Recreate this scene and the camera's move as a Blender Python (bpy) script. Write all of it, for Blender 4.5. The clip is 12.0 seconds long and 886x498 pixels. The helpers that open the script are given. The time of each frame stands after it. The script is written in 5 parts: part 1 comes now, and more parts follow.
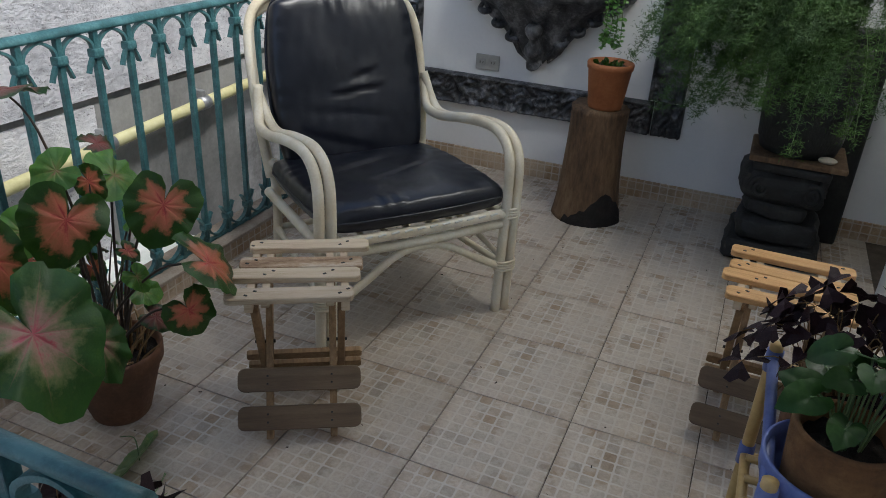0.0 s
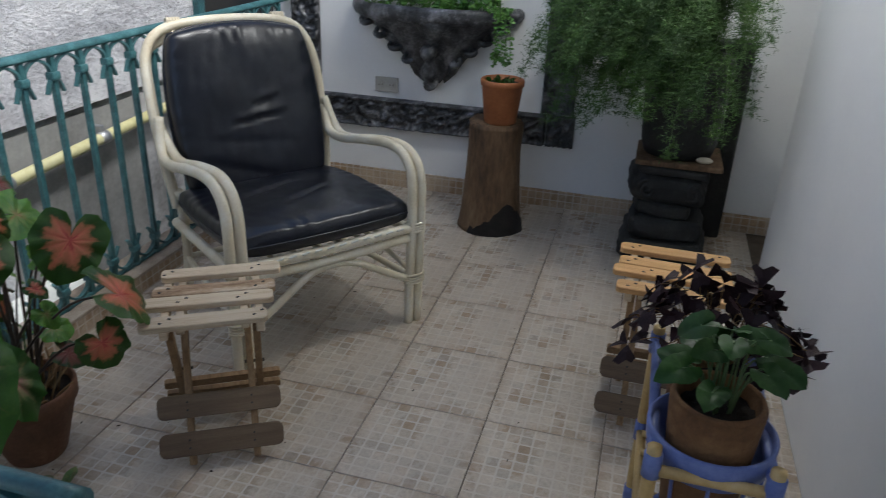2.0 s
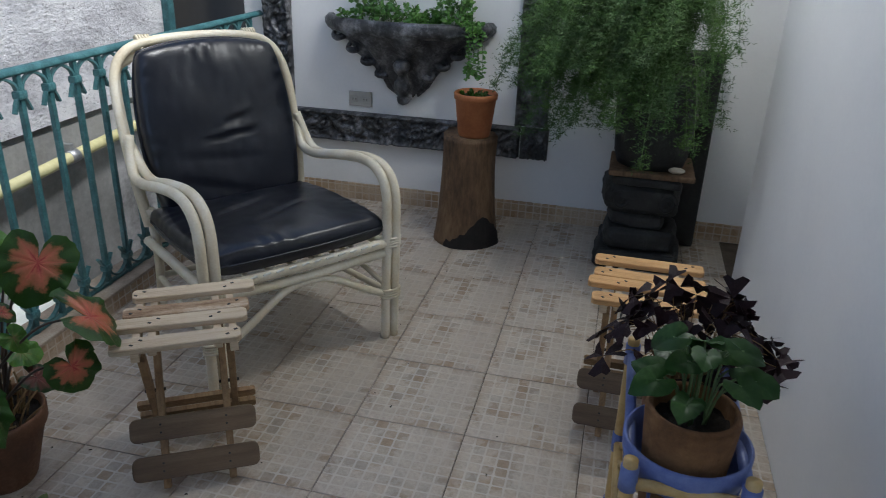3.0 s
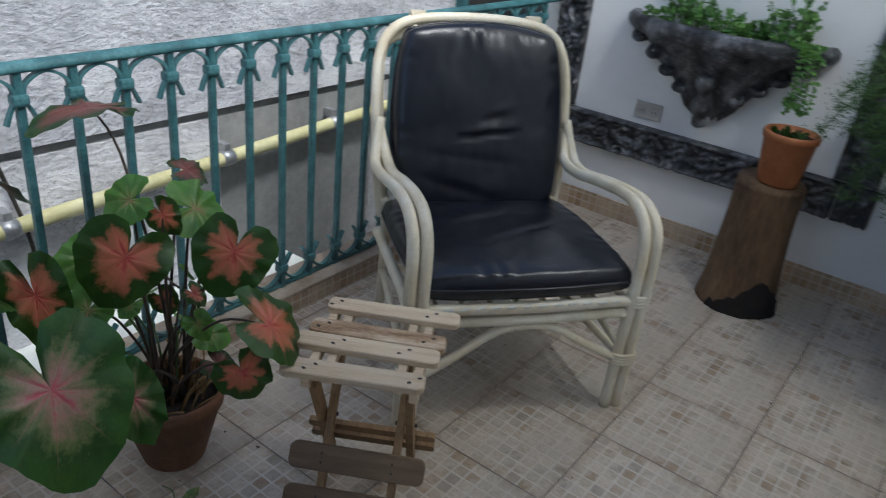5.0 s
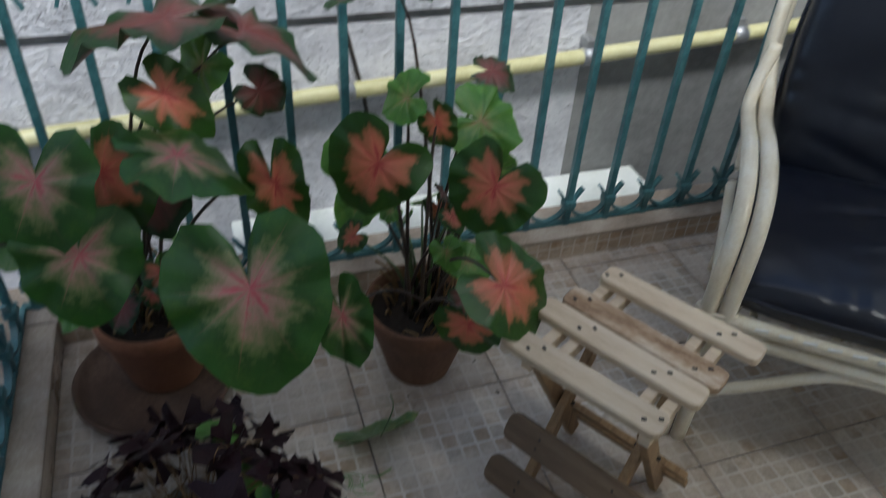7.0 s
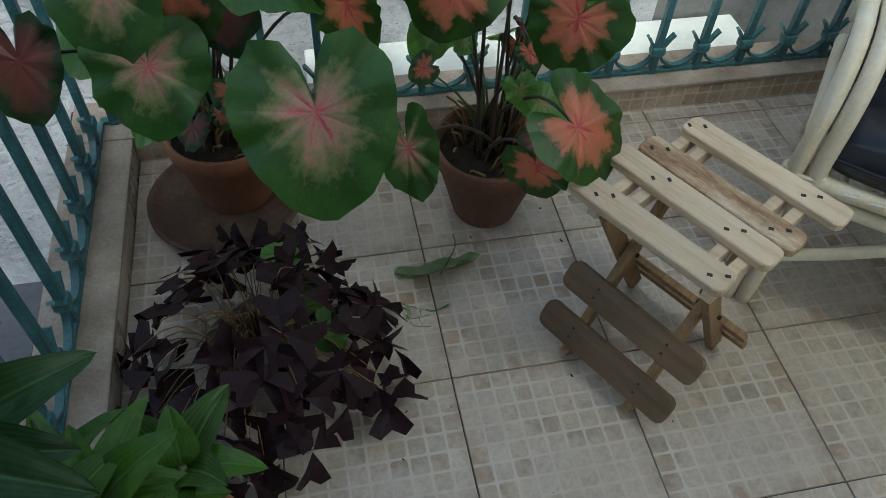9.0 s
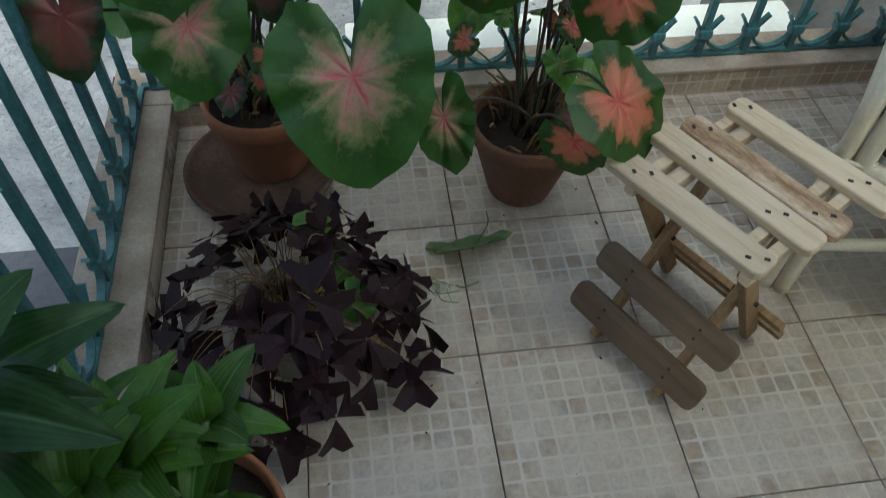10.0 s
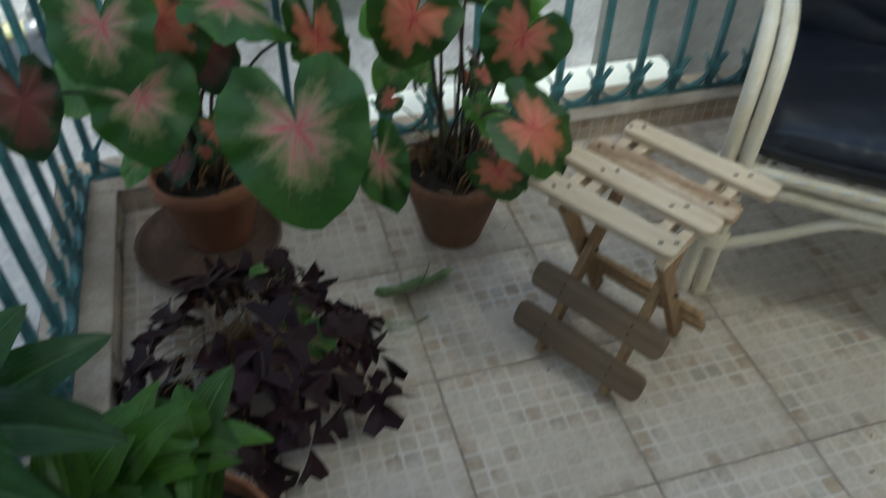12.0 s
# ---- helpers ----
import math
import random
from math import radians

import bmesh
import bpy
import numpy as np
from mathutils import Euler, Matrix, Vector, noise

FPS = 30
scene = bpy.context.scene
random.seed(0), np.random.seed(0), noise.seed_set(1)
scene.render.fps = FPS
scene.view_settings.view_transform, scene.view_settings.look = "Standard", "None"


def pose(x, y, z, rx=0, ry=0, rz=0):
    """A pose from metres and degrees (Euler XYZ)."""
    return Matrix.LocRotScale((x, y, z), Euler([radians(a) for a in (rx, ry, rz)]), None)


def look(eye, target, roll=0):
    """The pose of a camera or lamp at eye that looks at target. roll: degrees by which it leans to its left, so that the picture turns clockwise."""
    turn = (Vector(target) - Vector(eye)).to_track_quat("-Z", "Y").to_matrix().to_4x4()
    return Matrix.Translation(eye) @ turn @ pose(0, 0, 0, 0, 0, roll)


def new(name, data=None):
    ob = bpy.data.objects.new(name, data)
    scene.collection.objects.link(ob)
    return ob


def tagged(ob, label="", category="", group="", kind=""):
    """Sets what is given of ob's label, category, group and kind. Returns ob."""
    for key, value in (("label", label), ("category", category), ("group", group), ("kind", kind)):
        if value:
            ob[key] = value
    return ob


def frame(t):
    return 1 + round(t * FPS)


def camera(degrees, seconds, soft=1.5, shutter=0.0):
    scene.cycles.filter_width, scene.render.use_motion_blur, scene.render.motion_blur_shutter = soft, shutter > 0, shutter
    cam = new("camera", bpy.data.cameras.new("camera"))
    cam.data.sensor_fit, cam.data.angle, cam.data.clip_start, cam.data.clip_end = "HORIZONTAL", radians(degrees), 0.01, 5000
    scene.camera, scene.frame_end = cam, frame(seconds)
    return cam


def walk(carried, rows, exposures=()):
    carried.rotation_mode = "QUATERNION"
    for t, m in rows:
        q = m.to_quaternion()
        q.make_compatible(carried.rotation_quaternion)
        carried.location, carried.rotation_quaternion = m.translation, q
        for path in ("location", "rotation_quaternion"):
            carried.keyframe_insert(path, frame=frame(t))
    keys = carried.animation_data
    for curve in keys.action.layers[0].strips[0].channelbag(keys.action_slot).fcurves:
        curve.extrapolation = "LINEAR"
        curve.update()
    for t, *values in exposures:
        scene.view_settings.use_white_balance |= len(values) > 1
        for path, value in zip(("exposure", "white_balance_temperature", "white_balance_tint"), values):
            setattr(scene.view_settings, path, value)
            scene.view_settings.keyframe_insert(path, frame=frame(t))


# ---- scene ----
cam = camera(60.9, 12.0, 0.65, 0.5)

PATH = [
    (0, (-0.993, -0.917, 1.325), (0.666, -0.255, 0.425), 3.3),
    (0.5, (-0.99, -0.921, 1.324), (0.667, -0.239, 0.435), 2.9),
    (1, (-0.999, -0.936, 1.329), (0.668, -0.262, 0.452), 1.9),
    (1.5, (-1.031, -0.953, 1.343), (0.68, -0.379, 0.482), 1.9),
    (2, (-1.073, -0.97, 1.353), (0.681, -0.507, 0.509), 2.3),
    (2.5, (-1.076, -0.978, 1.358), (0.711, -0.604, 0.542), 2.3),
    (4.5, (-0.814, -0.93, 1.359), (0.788, -0.089, 0.507), 3.8),
    (5, (-0.655, -0.856, 1.358), (0.818, 0.15, 0.452), 6.5),
    (5.5, (-0.535, -0.763, 1.354), (0.812, 0.377, 0.412), 7.0),
    (6, (-0.439, -0.707, 1.358), (0.609, 0.653, 0.332), 4.4),
    (6.5, (-0.308, -0.703, 1.345), (0.422, 0.787, 0.228), 3.6),
    (7, (-0.223, -0.714, 1.328), (0.322, 0.744, 0.072), 4.0),
    (7.5, (-0.212, -0.733, 1.29), (0.148, 0.6, -0.157), 3.3),
    (9.5, (-0.207, -0.709, 1.283), (0.066, 0.532, -0.262), 3.1),
    (10, (-0.206, -0.726, 1.258), (0.008, 0.505, -0.304), 2.8),
    (10.5, (-0.233, -0.766, 1.244), (-0.029, 0.398, -0.37), 3.1),
    (11, (-0.273, -0.824, 1.244), (-0.062, 0.307, -0.392), 3.3),
    (11.5, (-0.266, -0.86, 1.263), (-0.025, 0.315, -0.337), 0.5),
    (12, (-0.272, -0.895, 1.262), (0.159, 0.49, -0.116), 1.6),
]
walk(cam, [(t, look(eye, target, roll)) for t, eye, target, roll in PATH], [(0, 0.68, 6350, 8), (1, 0.58, 6350, 8), (2.5, 0.72, 6150, 8), (4.5, 0.68, 6050, 7), (5.5, 0.70, 5900, 7), (6.5, 0.64, 5800, 7), (7.5, 0.78, 6250, 3), (9.5, 1.04, 6150, -3), (11, 1.16, 6150, -3), (12, 1.12, 6150, -3)])

# ---- light ----
world = bpy.data.worlds.new("sky")
scene.world = world
world.use_nodes = True
wn = world.node_tree.nodes
sky = wn.new("ShaderNodeTexSky")
sky.sky_type, sky.sun_disc = "NISHITA", False
sky.sun_elevation, sky.sun_rotation = radians(61), radians(196)
sky.dust_density = 2.0
wn["Background"].inputs[1].default_value = 0.115
world.node_tree.links.new(sky.outputs[0], wn["Background"].inputs[0])
sun = new("sun", bpy.data.lights.new("sun", "SUN"))
sun.data.energy, sun.data.angle, sun.data.color = 2.0, radians(12), (1.0, 0.97, 0.93)
sun.matrix_world = look((-0.18 * 6, -0.52 * 6, 6), (0, 0, 0))
# the white lamp under the added roof slab, whose light throws the hard shadow under the wall basin
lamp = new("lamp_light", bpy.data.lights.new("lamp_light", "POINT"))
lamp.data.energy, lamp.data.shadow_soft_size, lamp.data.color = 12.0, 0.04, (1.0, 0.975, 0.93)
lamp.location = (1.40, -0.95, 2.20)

TILE = 0.33
NORTH, WEST, EAST, SOUTH = 0.71, -0.62, 2.40, -1.50     # inner faces of kerbs and walls


# ---- materials ----
def material(name):
    m = bpy.data.materials.new(name)
    m.use_nodes = True
    return m, m.node_tree.nodes, m.node_tree.links, m.node_tree.nodes["Principled BSDF"]


def node(nodes, kind, **props):
    n = nodes.new(kind)
    for k, v in props.items():
        if k == "operation":
            n.operation = v
        elif k == "data_type":
            n.data_type = v
        elif k == "blend_type":
            n.blend_type = v
    return n


def maths(nt, op, a, b=None):
    n = nt.nodes.new("ShaderNodeMath")
    n.operation = op
    for i, v in enumerate((a, b)):
        if v is None:
            continue
        if isinstance(v, (int, float)):
            n.inputs[i].default_value = v
        else:
            nt.links.new(v, n.inputs[i])
    return n.outputs[0]


def ramp(nt, fac, stops):
    n = nt.nodes.new("ShaderNodeValToRGB")
    els = n.color_ramp.elements
    while len(els) < len(stops):
        els.new(0.5)
    for e, (p, c) in zip(els, stops):
        e.position, e.color = p, (*c, 1)
    nt.links.new(fac, n.inputs[0])
    return n.outputs[0]


def mixed(nt, fac, a, b, kind="MIX"):
    n = nt.nodes.new("ShaderNodeMix")
    n.data_type, n.blend_type = "RGBA", kind
    for sock, v in ((n.inputs[0], fac), (n.inputs[6], a), (n.inputs[7], b)):
        if isinstance(v, (int, float)):
            sock.default_value = v
        elif isinstance(v, tuple):
            sock.default_value = (*v, 1)
        else:
            nt.links.new(v, sock)
    return n.outputs[2]


def noise_tex(nt, scale, detail=4, rough=0.6, coord="Object", stretch=None):
    tc = nt.nodes.new("ShaderNodeTexCoord")
    out = tc.outputs[coord]
    if stretch:
        mp = nt.nodes.new("ShaderNodeMapping")
        mp.inputs["Scale"].default_value = stretch
        nt.links.new(out, mp.inputs[0])
        out = mp.outputs[0]
    n = nt.nodes.new("ShaderNodeTexNoise")
    n.inputs["Scale"].default_value, n.inputs["Detail"].default_value, n.inputs["Roughness"].default_value = scale, detail, rough
    nt.links.new(out, n.inputs["Vector"])
    return n.outputs["Fac"]


def bumped(nt, bsdf, height, strength=0.3, distance=0.002):
    b = nt.nodes.new("ShaderNodeBump")
    b.inputs["Strength"].default_value, b.inputs["Distance"].default_value = strength, distance
    nt.links.new(height, b.inputs["Height"])
    nt.links.new(b.outputs[0], bsdf.inputs["Normal"])


def surface(name, dark, mid, light, scale=6, fine=80, rough=0.6, metal=0.0, bump=0.25, depth=0.002, stretch=None, vary=0.0, spread=(0.3, 0.7), gloss_var=0.15):
    """A painted or natural surface: blotches, fine grain, relief and uneven gloss."""
    m, n, l, b = material(name)
    nt = m.node_tree
    big = noise_tex(nt, scale, 5, 0.6, stretch=stretch)
    small = noise_tex(nt, fine, 5, 0.7, stretch=stretch)
    fac = maths(nt, "ADD", maths(nt, "MULTIPLY", big, 0.65), maths(nt, "MULTIPLY", small, 0.35))
    col = ramp(nt, fac, ((spread[0], dark), (0.5, mid), (spread[1], light)))
    if vary:
        info = n.new("ShaderNodeObjectInfo")
        hsv = n.new("ShaderNodeHueSaturation")
        l.new(maths(nt, "ADD", maths(nt, "MULTIPLY", info.outputs["Random"], vary), 1 - vary / 2), hsv.inputs["Value"])
        l.new(col, hsv.inputs["Color"])
        col = hsv.outputs[0]
    l.new(col, b.inputs["Base Color"])
    l.new(maths(nt, "ADD", maths(nt, "MULTIPLY", big, gloss_var), rough - gloss_var / 2), b.inputs["Roughness"])
    b.inputs["Metallic"].default_value = metal
    bumped(nt, b, maths(nt, "ADD", maths(nt, "MULTIPLY", big, 0.5), small), bump, depth)
    return m


def mosaic(name, cells, warm, cool, pale, line, along=None):
    """Glazed tile printed with small squares between pale raised lines; the tones differ square by square."""
    m, n, l, b = material(name)
    nt = m.node_tree
    geo = n.new("ShaderNodeNewGeometry")
    sep = n.new("ShaderNodeSeparateXYZ")
    l.new(geo.outputs["Position"], sep.inputs[0])
    axes = along or ("X", "Y")
    edge, ids = [], []
    for ax in axes:
        s = maths(nt, "MULTIPLY", sep.outputs[ax], 1 / cells)
        fr = maths(nt, "FRACT", s)
        ids.append(maths(nt, "FLOOR", s))
        edge.append(maths(nt, "ABSOLUTE", maths(nt, "SUBTRACT", fr, 0.5)))
    wob = noise_tex(nt, 160, 2, 0.5, "Object")
    p = maths(nt, "POWER", maths(nt, "ADD", maths(nt, "POWER", edge[0], 8.0), maths(nt, "POWER", edge[1], 8.0)), 0.125)
    p = maths(nt, "ADD", p, maths(nt, "MULTIPLY", maths(nt, "SUBTRACT", wob, 0.5), 0.07))
    comb = n.new("ShaderNodeCombineXYZ")
    l.new(ids[0], comb.inputs[0]), l.new(ids[1], comb.inputs[1])
    white = n.new("ShaderNodeTexWhiteNoise")
    white.noise_dimensions = "2D"
    l.new(comb.outputs[0], white.inputs["Vector"])
    tone = ramp(nt, white.outputs["Value"], ((0.0, cool), (0.35, pale), (0.6, warm), (0.85, tuple(c * 1.1 for c in pale)), (1.0, tuple(c * 0.88 for c in warm))))
    cloud = noise_tex(nt, 5, 4, 0.65)
    wash = maths(nt, "MULTIPLY", ramp(nt, cloud, ((0.40, (0, 0, 0)), (0.60, (1, 1, 1)))), 0.8)
    tone = mixed(nt, wash, tone, tuple(0.5 * (a + c) for a, c in zip(pale, line)))
    fine = noise_tex(nt, 90, 4, 0.7)
    tone = mixed(nt, 0.35, tone, ramp(nt, fine, ((0.3, (0.25, 0.22, 0.19)), (0.7, (0.75, 0.72, 0.68)))), "OVERLAY")
    mask = ramp(nt, p, ((0.405, (0, 0, 0)), (0.455, (1, 1, 1))))
    col = mixed(nt, maths(nt, "MULTIPLY", mask, maths(nt, "SUBTRACT", 1.0, maths(nt, "MULTIPLY", wash, 0.55))), tone, line)
    dirt = noise_tex(nt, 2.2, 5, 0.7)
    col = mixed(nt, maths(nt, "MULTIPLY", ramp(nt, dirt, ((0.45, (0, 0, 0)), (0.75, (1, 1, 1)))), 0.35), col, (0.22, 0.17, 0.12))
    if not along:
        far = []
        for ax in axes:
            far.append(maths(nt, "ABSOLUTE", maths(nt, "SUBTRACT", maths(nt, "FRACT", maths(nt, "MULTIPLY", sep.outputs[ax], 1 / TILE)), 0.5)))
        joint = ramp(nt, maths(nt, "MAXIMUM", far[0], far[1]), ((0.40, (0, 0, 0)), (0.5, (1, 1, 1))))
        seep = ramp(nt, noise_tex(nt, 3.1, 4, 0.6, "Generated"), ((0.40, (0, 0, 0)), (0.60, (1, 1, 1))))
        col = mixed(nt, maths(nt, "MULTIPLY", maths(nt, "MULTIPLY", joint, seep), 0.5), col, (0.30, 0.19, 0.10))
    l.new(col, b.inputs["Base Color"])
    l.new(maths(nt, "ADD", maths(nt, "MULTIPLY", cloud, 0.25), 0.16), b.inputs["Roughness"])
    b.inputs["Specular IOR Level"].default_value = 0.45
    bumped(nt, b, maths(nt, "ADD", mask, maths(nt, "MULTIPLY", fine, 0.3)), 0.25, 0.0012)
    return m


CELL = TILE / 9
WARM, COOL, PALE, LINE = (0.375, 0.285, 0.200), (0.36, 0.312, 0.256), (0.50, 0.435, 0.355), (0.61, 0.555, 0.48)
M_tile = mosaic("glazed_mosaic_tile", CELL, WARM, COOL, PALE, LINE)
M_base_e = mosaic("mosaic_skirting", CELL, (0.40, 0.27, 0.16), (0.36, 0.26, 0.17), (0.50, 0.38, 0.26), (0.60, 0.52, 0.42), ("Y", "Z"))
M_base_n = mosaic("mosaic_kerb", CELL, (0.36, 0.25, 0.16), (0.33, 0.26, 0.19), (0.45, 0.36, 0.27), (0.56, 0.50, 0.42), ("X", "Z"))
M_base_w = mosaic("mosaic_kerb_side", CELL, (0.36, 0.25, 0.16), (0.33, 0.26, 0.19), (0.45, 0.36, 0.27), (0.56, 0.50, 0.42), ("Y", "Z"))
M_grout = surface("dark_grout", (0.06, 0.045, 0.03), (0.13, 0.10, 0.07), (0.22, 0.17, 0.13), 12, 200, 0.9)
M_kerb = surface("worn_kerb", (0.16, 0.12, 0.09), (0.33, 0.27, 0.21), (0.5, 0.44, 0.37), 9, 120, 0.6)
M_wall = surface("white_wall_paint", (0.79, 0.795, 0.795), (0.84, 0.84, 0.835), (0.87, 0.87, 0.865), 2.5, 60, 0.7, bump=0.12, depth=0.001)
M_ceiling = surface("ceiling_paint", (0.68, 0.68, 0.67), (0.74, 0.74, 0.73), (0.78, 0.78, 0.77), 2, 60, 0.8, bump=0.1)
M_stucco = surface("rough_grey_stucco", (0.42, 0.42, 0.45), (0.66, 0.66, 0.69), (0.78, 0.78, 0.80), 5, 48, 0.9, bump=1.0, depth=0.016, spread=(0.36, 0.60), stretch=(0.85, 1, 1.25))
def pitted(m, scale, dark):
    """Small dark pits between the grains of rough plaster."""
    nt = m.node_tree
    b = nt.nodes["Principled BSDF"]
    col = b.inputs["Base Color"].links[0].from_socket
    pit = ramp(nt, noise_tex(nt, scale, 3, 0.7, stretch=(1, 1, 1.6)), ((0.335, (1, 1, 1)), (0.40, (0, 0, 0))))
    patch = ramp(nt, noise_tex(nt, 3.5, 3, 0.6), ((0.35, (0.25, 0.25, 0.25)), (0.62, (1, 1, 1))))
    nt.links.new(mixed(nt, maths(nt, "MULTIPLY", pit, patch), col, dark), b.inputs["Base Color"])


pitted(M_stucco, 62, (0.16, 0.155, 0.16))
M_render = surface("smooth_grey_render", (0.15, 0.15, 0.15), (0.25, 0.25, 0.245), (0.36, 0.36, 0.35), 2.2, 40, 0.85, bump=0.4, depth=0.004)
M_render_pale = surface("stained_grey_render", (0.20, 0.20, 0.20), (0.36, 0.36, 0.365), (0.50, 0.50, 0.51), 3.0, 40, 0.85, bump=0.5, depth=0.005, spread=(0.36, 0.64))
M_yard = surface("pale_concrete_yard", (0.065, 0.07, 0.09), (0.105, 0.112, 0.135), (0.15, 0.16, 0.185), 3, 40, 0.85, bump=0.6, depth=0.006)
M_ledge = surface("whitewashed_ledge", (0.62, 0.66, 0.60), (0.78, 0.81, 0.76), (0.86, 0.88, 0.84), 5, 60, 0.6, bump=0.3)
M_teal = surface("chipped_teal_enamel", (0.014, 0.044, 0.05), (0.036, 0.120, 0.132), (0.075, 0.195, 0.21), 14, 130, 0.42, bump=0.5, depth=0.0015, spread=(0.32, 0.62))
M_pvc = surface("aged_yellow_pvc", (0.34, 0.31, 0.14), (0.52, 0.49, 0.26), (0.62, 0.60, 0.38), 5, 50, 0.45, bump=0.1)
M_clamp = surface("galvanised_clamp", (0.2, 0.21, 0.22), (0.36, 0.37, 0.38), (0.5, 0.5, 0.5), 20, 150, 0.45, metal=0.7)
M_cane = surface("cream_painted_cane", (0.56, 0.45, 0.28), (0.75, 0.67, 0.50), (0.81, 0.755, 0.62), 7, 140, 0.38, bump=0.2, depth=0.001, spread=(0.22, 0.6))
M_vinyl = surface("black_vinyl", (0.003, 0.0042, 0.0085), (0.005, 0.007, 0.014), (0.009, 0.012, 0.021), 5, 260, 0.31, bump=0.16, depth=0.001)
M_lace = surface("white_lacing_cord", (0.5, 0.48, 0.42), (0.7, 0.68, 0.6), (0.8, 0.78, 0.72), 30, 200, 0.7)
M_pine = surface("bare_pine", (0.38, 0.26, 0.145), (0.60, 0.47, 0.315), (0.68, 0.575, 0.425), 5, 60, 0.6, bump=0.3, depth=0.001, stretch=(1, 14, 14), vary=0.22)
M_pine_new = surface("yellow_pine", (0.40, 0.20, 0.07), (0.62, 0.35, 0.14), (0.70, 0.45, 0.22), 5, 60, 0.5, bump=0.3, depth=0.001, stretch=(1, 14, 14), vary=0.2)
M_stain = surface("pine_with_brown_stain", (0.22, 0.12, 0.055), (0.40, 0.26, 0.145), (0.62, 0.50, 0.36), 6, 60, 0.6, bump=0.3, depth=0.001, stretch=(1, 4, 4), spread=(0.4, 0.62))
# Legs and low slats: the same pine, shade under the top put into its colour.
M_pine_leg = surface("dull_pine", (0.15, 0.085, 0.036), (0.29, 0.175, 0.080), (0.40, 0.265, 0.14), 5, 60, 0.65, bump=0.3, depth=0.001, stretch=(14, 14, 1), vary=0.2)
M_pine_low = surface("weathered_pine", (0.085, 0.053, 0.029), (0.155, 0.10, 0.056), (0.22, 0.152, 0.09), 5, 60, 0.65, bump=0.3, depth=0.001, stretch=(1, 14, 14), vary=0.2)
M_nail = surface("rusty_nail", (0.02, 0.018, 0.016), (0.05, 0.045, 0.04), (0.09, 0.08, 0.07), 40, 200, 0.6, metal=0.5)


# ---- building helpers ----
def part(name, bm, mat, parent=None, label="", smooth=False):
    me = bpy.data.meshes.new(name)
    bm.to_mesh(me)
    bm.free()
    me.materials.append(mat)
    if smooth:
        me.polygons.foreach_set("use_smooth", [True] * len(me.polygons))
    ob = new(name, me)
    if parent:
        ob.parent = parent
    if label:
        ob["label"] = label
    return ob


def thing(name, m, label, category, group="", kind=""):
    ob = new(name)
    ob.matrix_world = m
    return tagged(ob, label, category, group, kind)


def block(sx, sy, sz, m=None, bevel=0.0, bm=None, seg=2):
    """A box about the origin of m, with rounded edges."""
    b = bmesh.new()
    bmesh.ops.create_cube(b, size=1.0, matrix=Matrix.Diagonal((sx, sy, sz, 1)))
    if bevel:
        bmesh.ops.bevel(b, geom=b.edges[:], offset=bevel, segments=seg, affect="EDGES", profile=0.6)
    if m is not None:
        b.transform(m)
    if bm is None:
        return b
    me = bpy.data.meshes.new("tmp")
    b.to_mesh(me)
    b.free()
    bm.from_mesh(me)
    bpy.data.meshes.remove(me)
    return bm


def box(x0, x1, y0, y1, z0, z1, bevel=0.0):
    return block(x1 - x0, y1 - y0, z1 - z0, pose((x0 + x1) / 2, (y0 + y1) / 2, (z0 + z1) / 2), bevel)


def spline(points, steps=6, closed=False):
    pts = [Vector(p) for p in points]
    n, out = len(pts), []
    for i in range(n if closed else n - 1):
        a, b, c, d = (pts[(i + k) % n] if closed else pts[min(max(i + k, 0), n - 1)] for k in (-1, 0, 1, 2))
        for s in range(steps):
            t = s / steps
            out.append(0.5 * ((2 * b) + (c - a) * t + (2 * a - 5 * b + 4 * c - d) * t * t + (3 * b - a - 3 * c + d) * t ** 3))
    if not closed:
        out.append(pts[-1])
    return out


def tube(points, radius, sides=8, steps=6, closed=False, bm=None, flat=1.0, raw=False):
    """A rod swept along a smooth line; radius is a number or a function of the way 0..1; flat squashes its section."""
    pts = [Vector(p) for p in points] if raw else spline(points, steps, closed)
    bm = bm or bmesh.new()
    n = len(pts)
    tangent = [(pts[(i + 1) % n] - pts[i - 1]) if closed else (pts[min(i + 1, n - 1)] - pts[max(i - 1, 0)]) for i in range(n)]
    side = None
    rings = []
    for i, (p, t) in enumerate(zip(pts, tangent)):
        t = t.normalized()
        if side is None:
            side = t.orthogonal().normalized()
        side = (side - t * side.dot(t)).normalized()
        up = t.cross(side)
        r = radius(i / (n - 1)) if callable(radius) else radius
        rings.append([bm.verts.new(p + side * (r * math.cos(2 * math.pi * k / sides)) + up * (r * flat * math.sin(2 * math.pi * k / sides))) for k in range(sides)])
    for i in range(n if closed else n - 1):
        a, b = rings[i], rings[(i + 1) % n]
        for k in range(sides):
            bm.faces.new((a[k], a[(k + 1) % sides], b[(k + 1) % sides], b[k]))
    if not closed:
        bm.faces.new(rings[0][::-1]), bm.faces.new(rings[-1])
    return bm


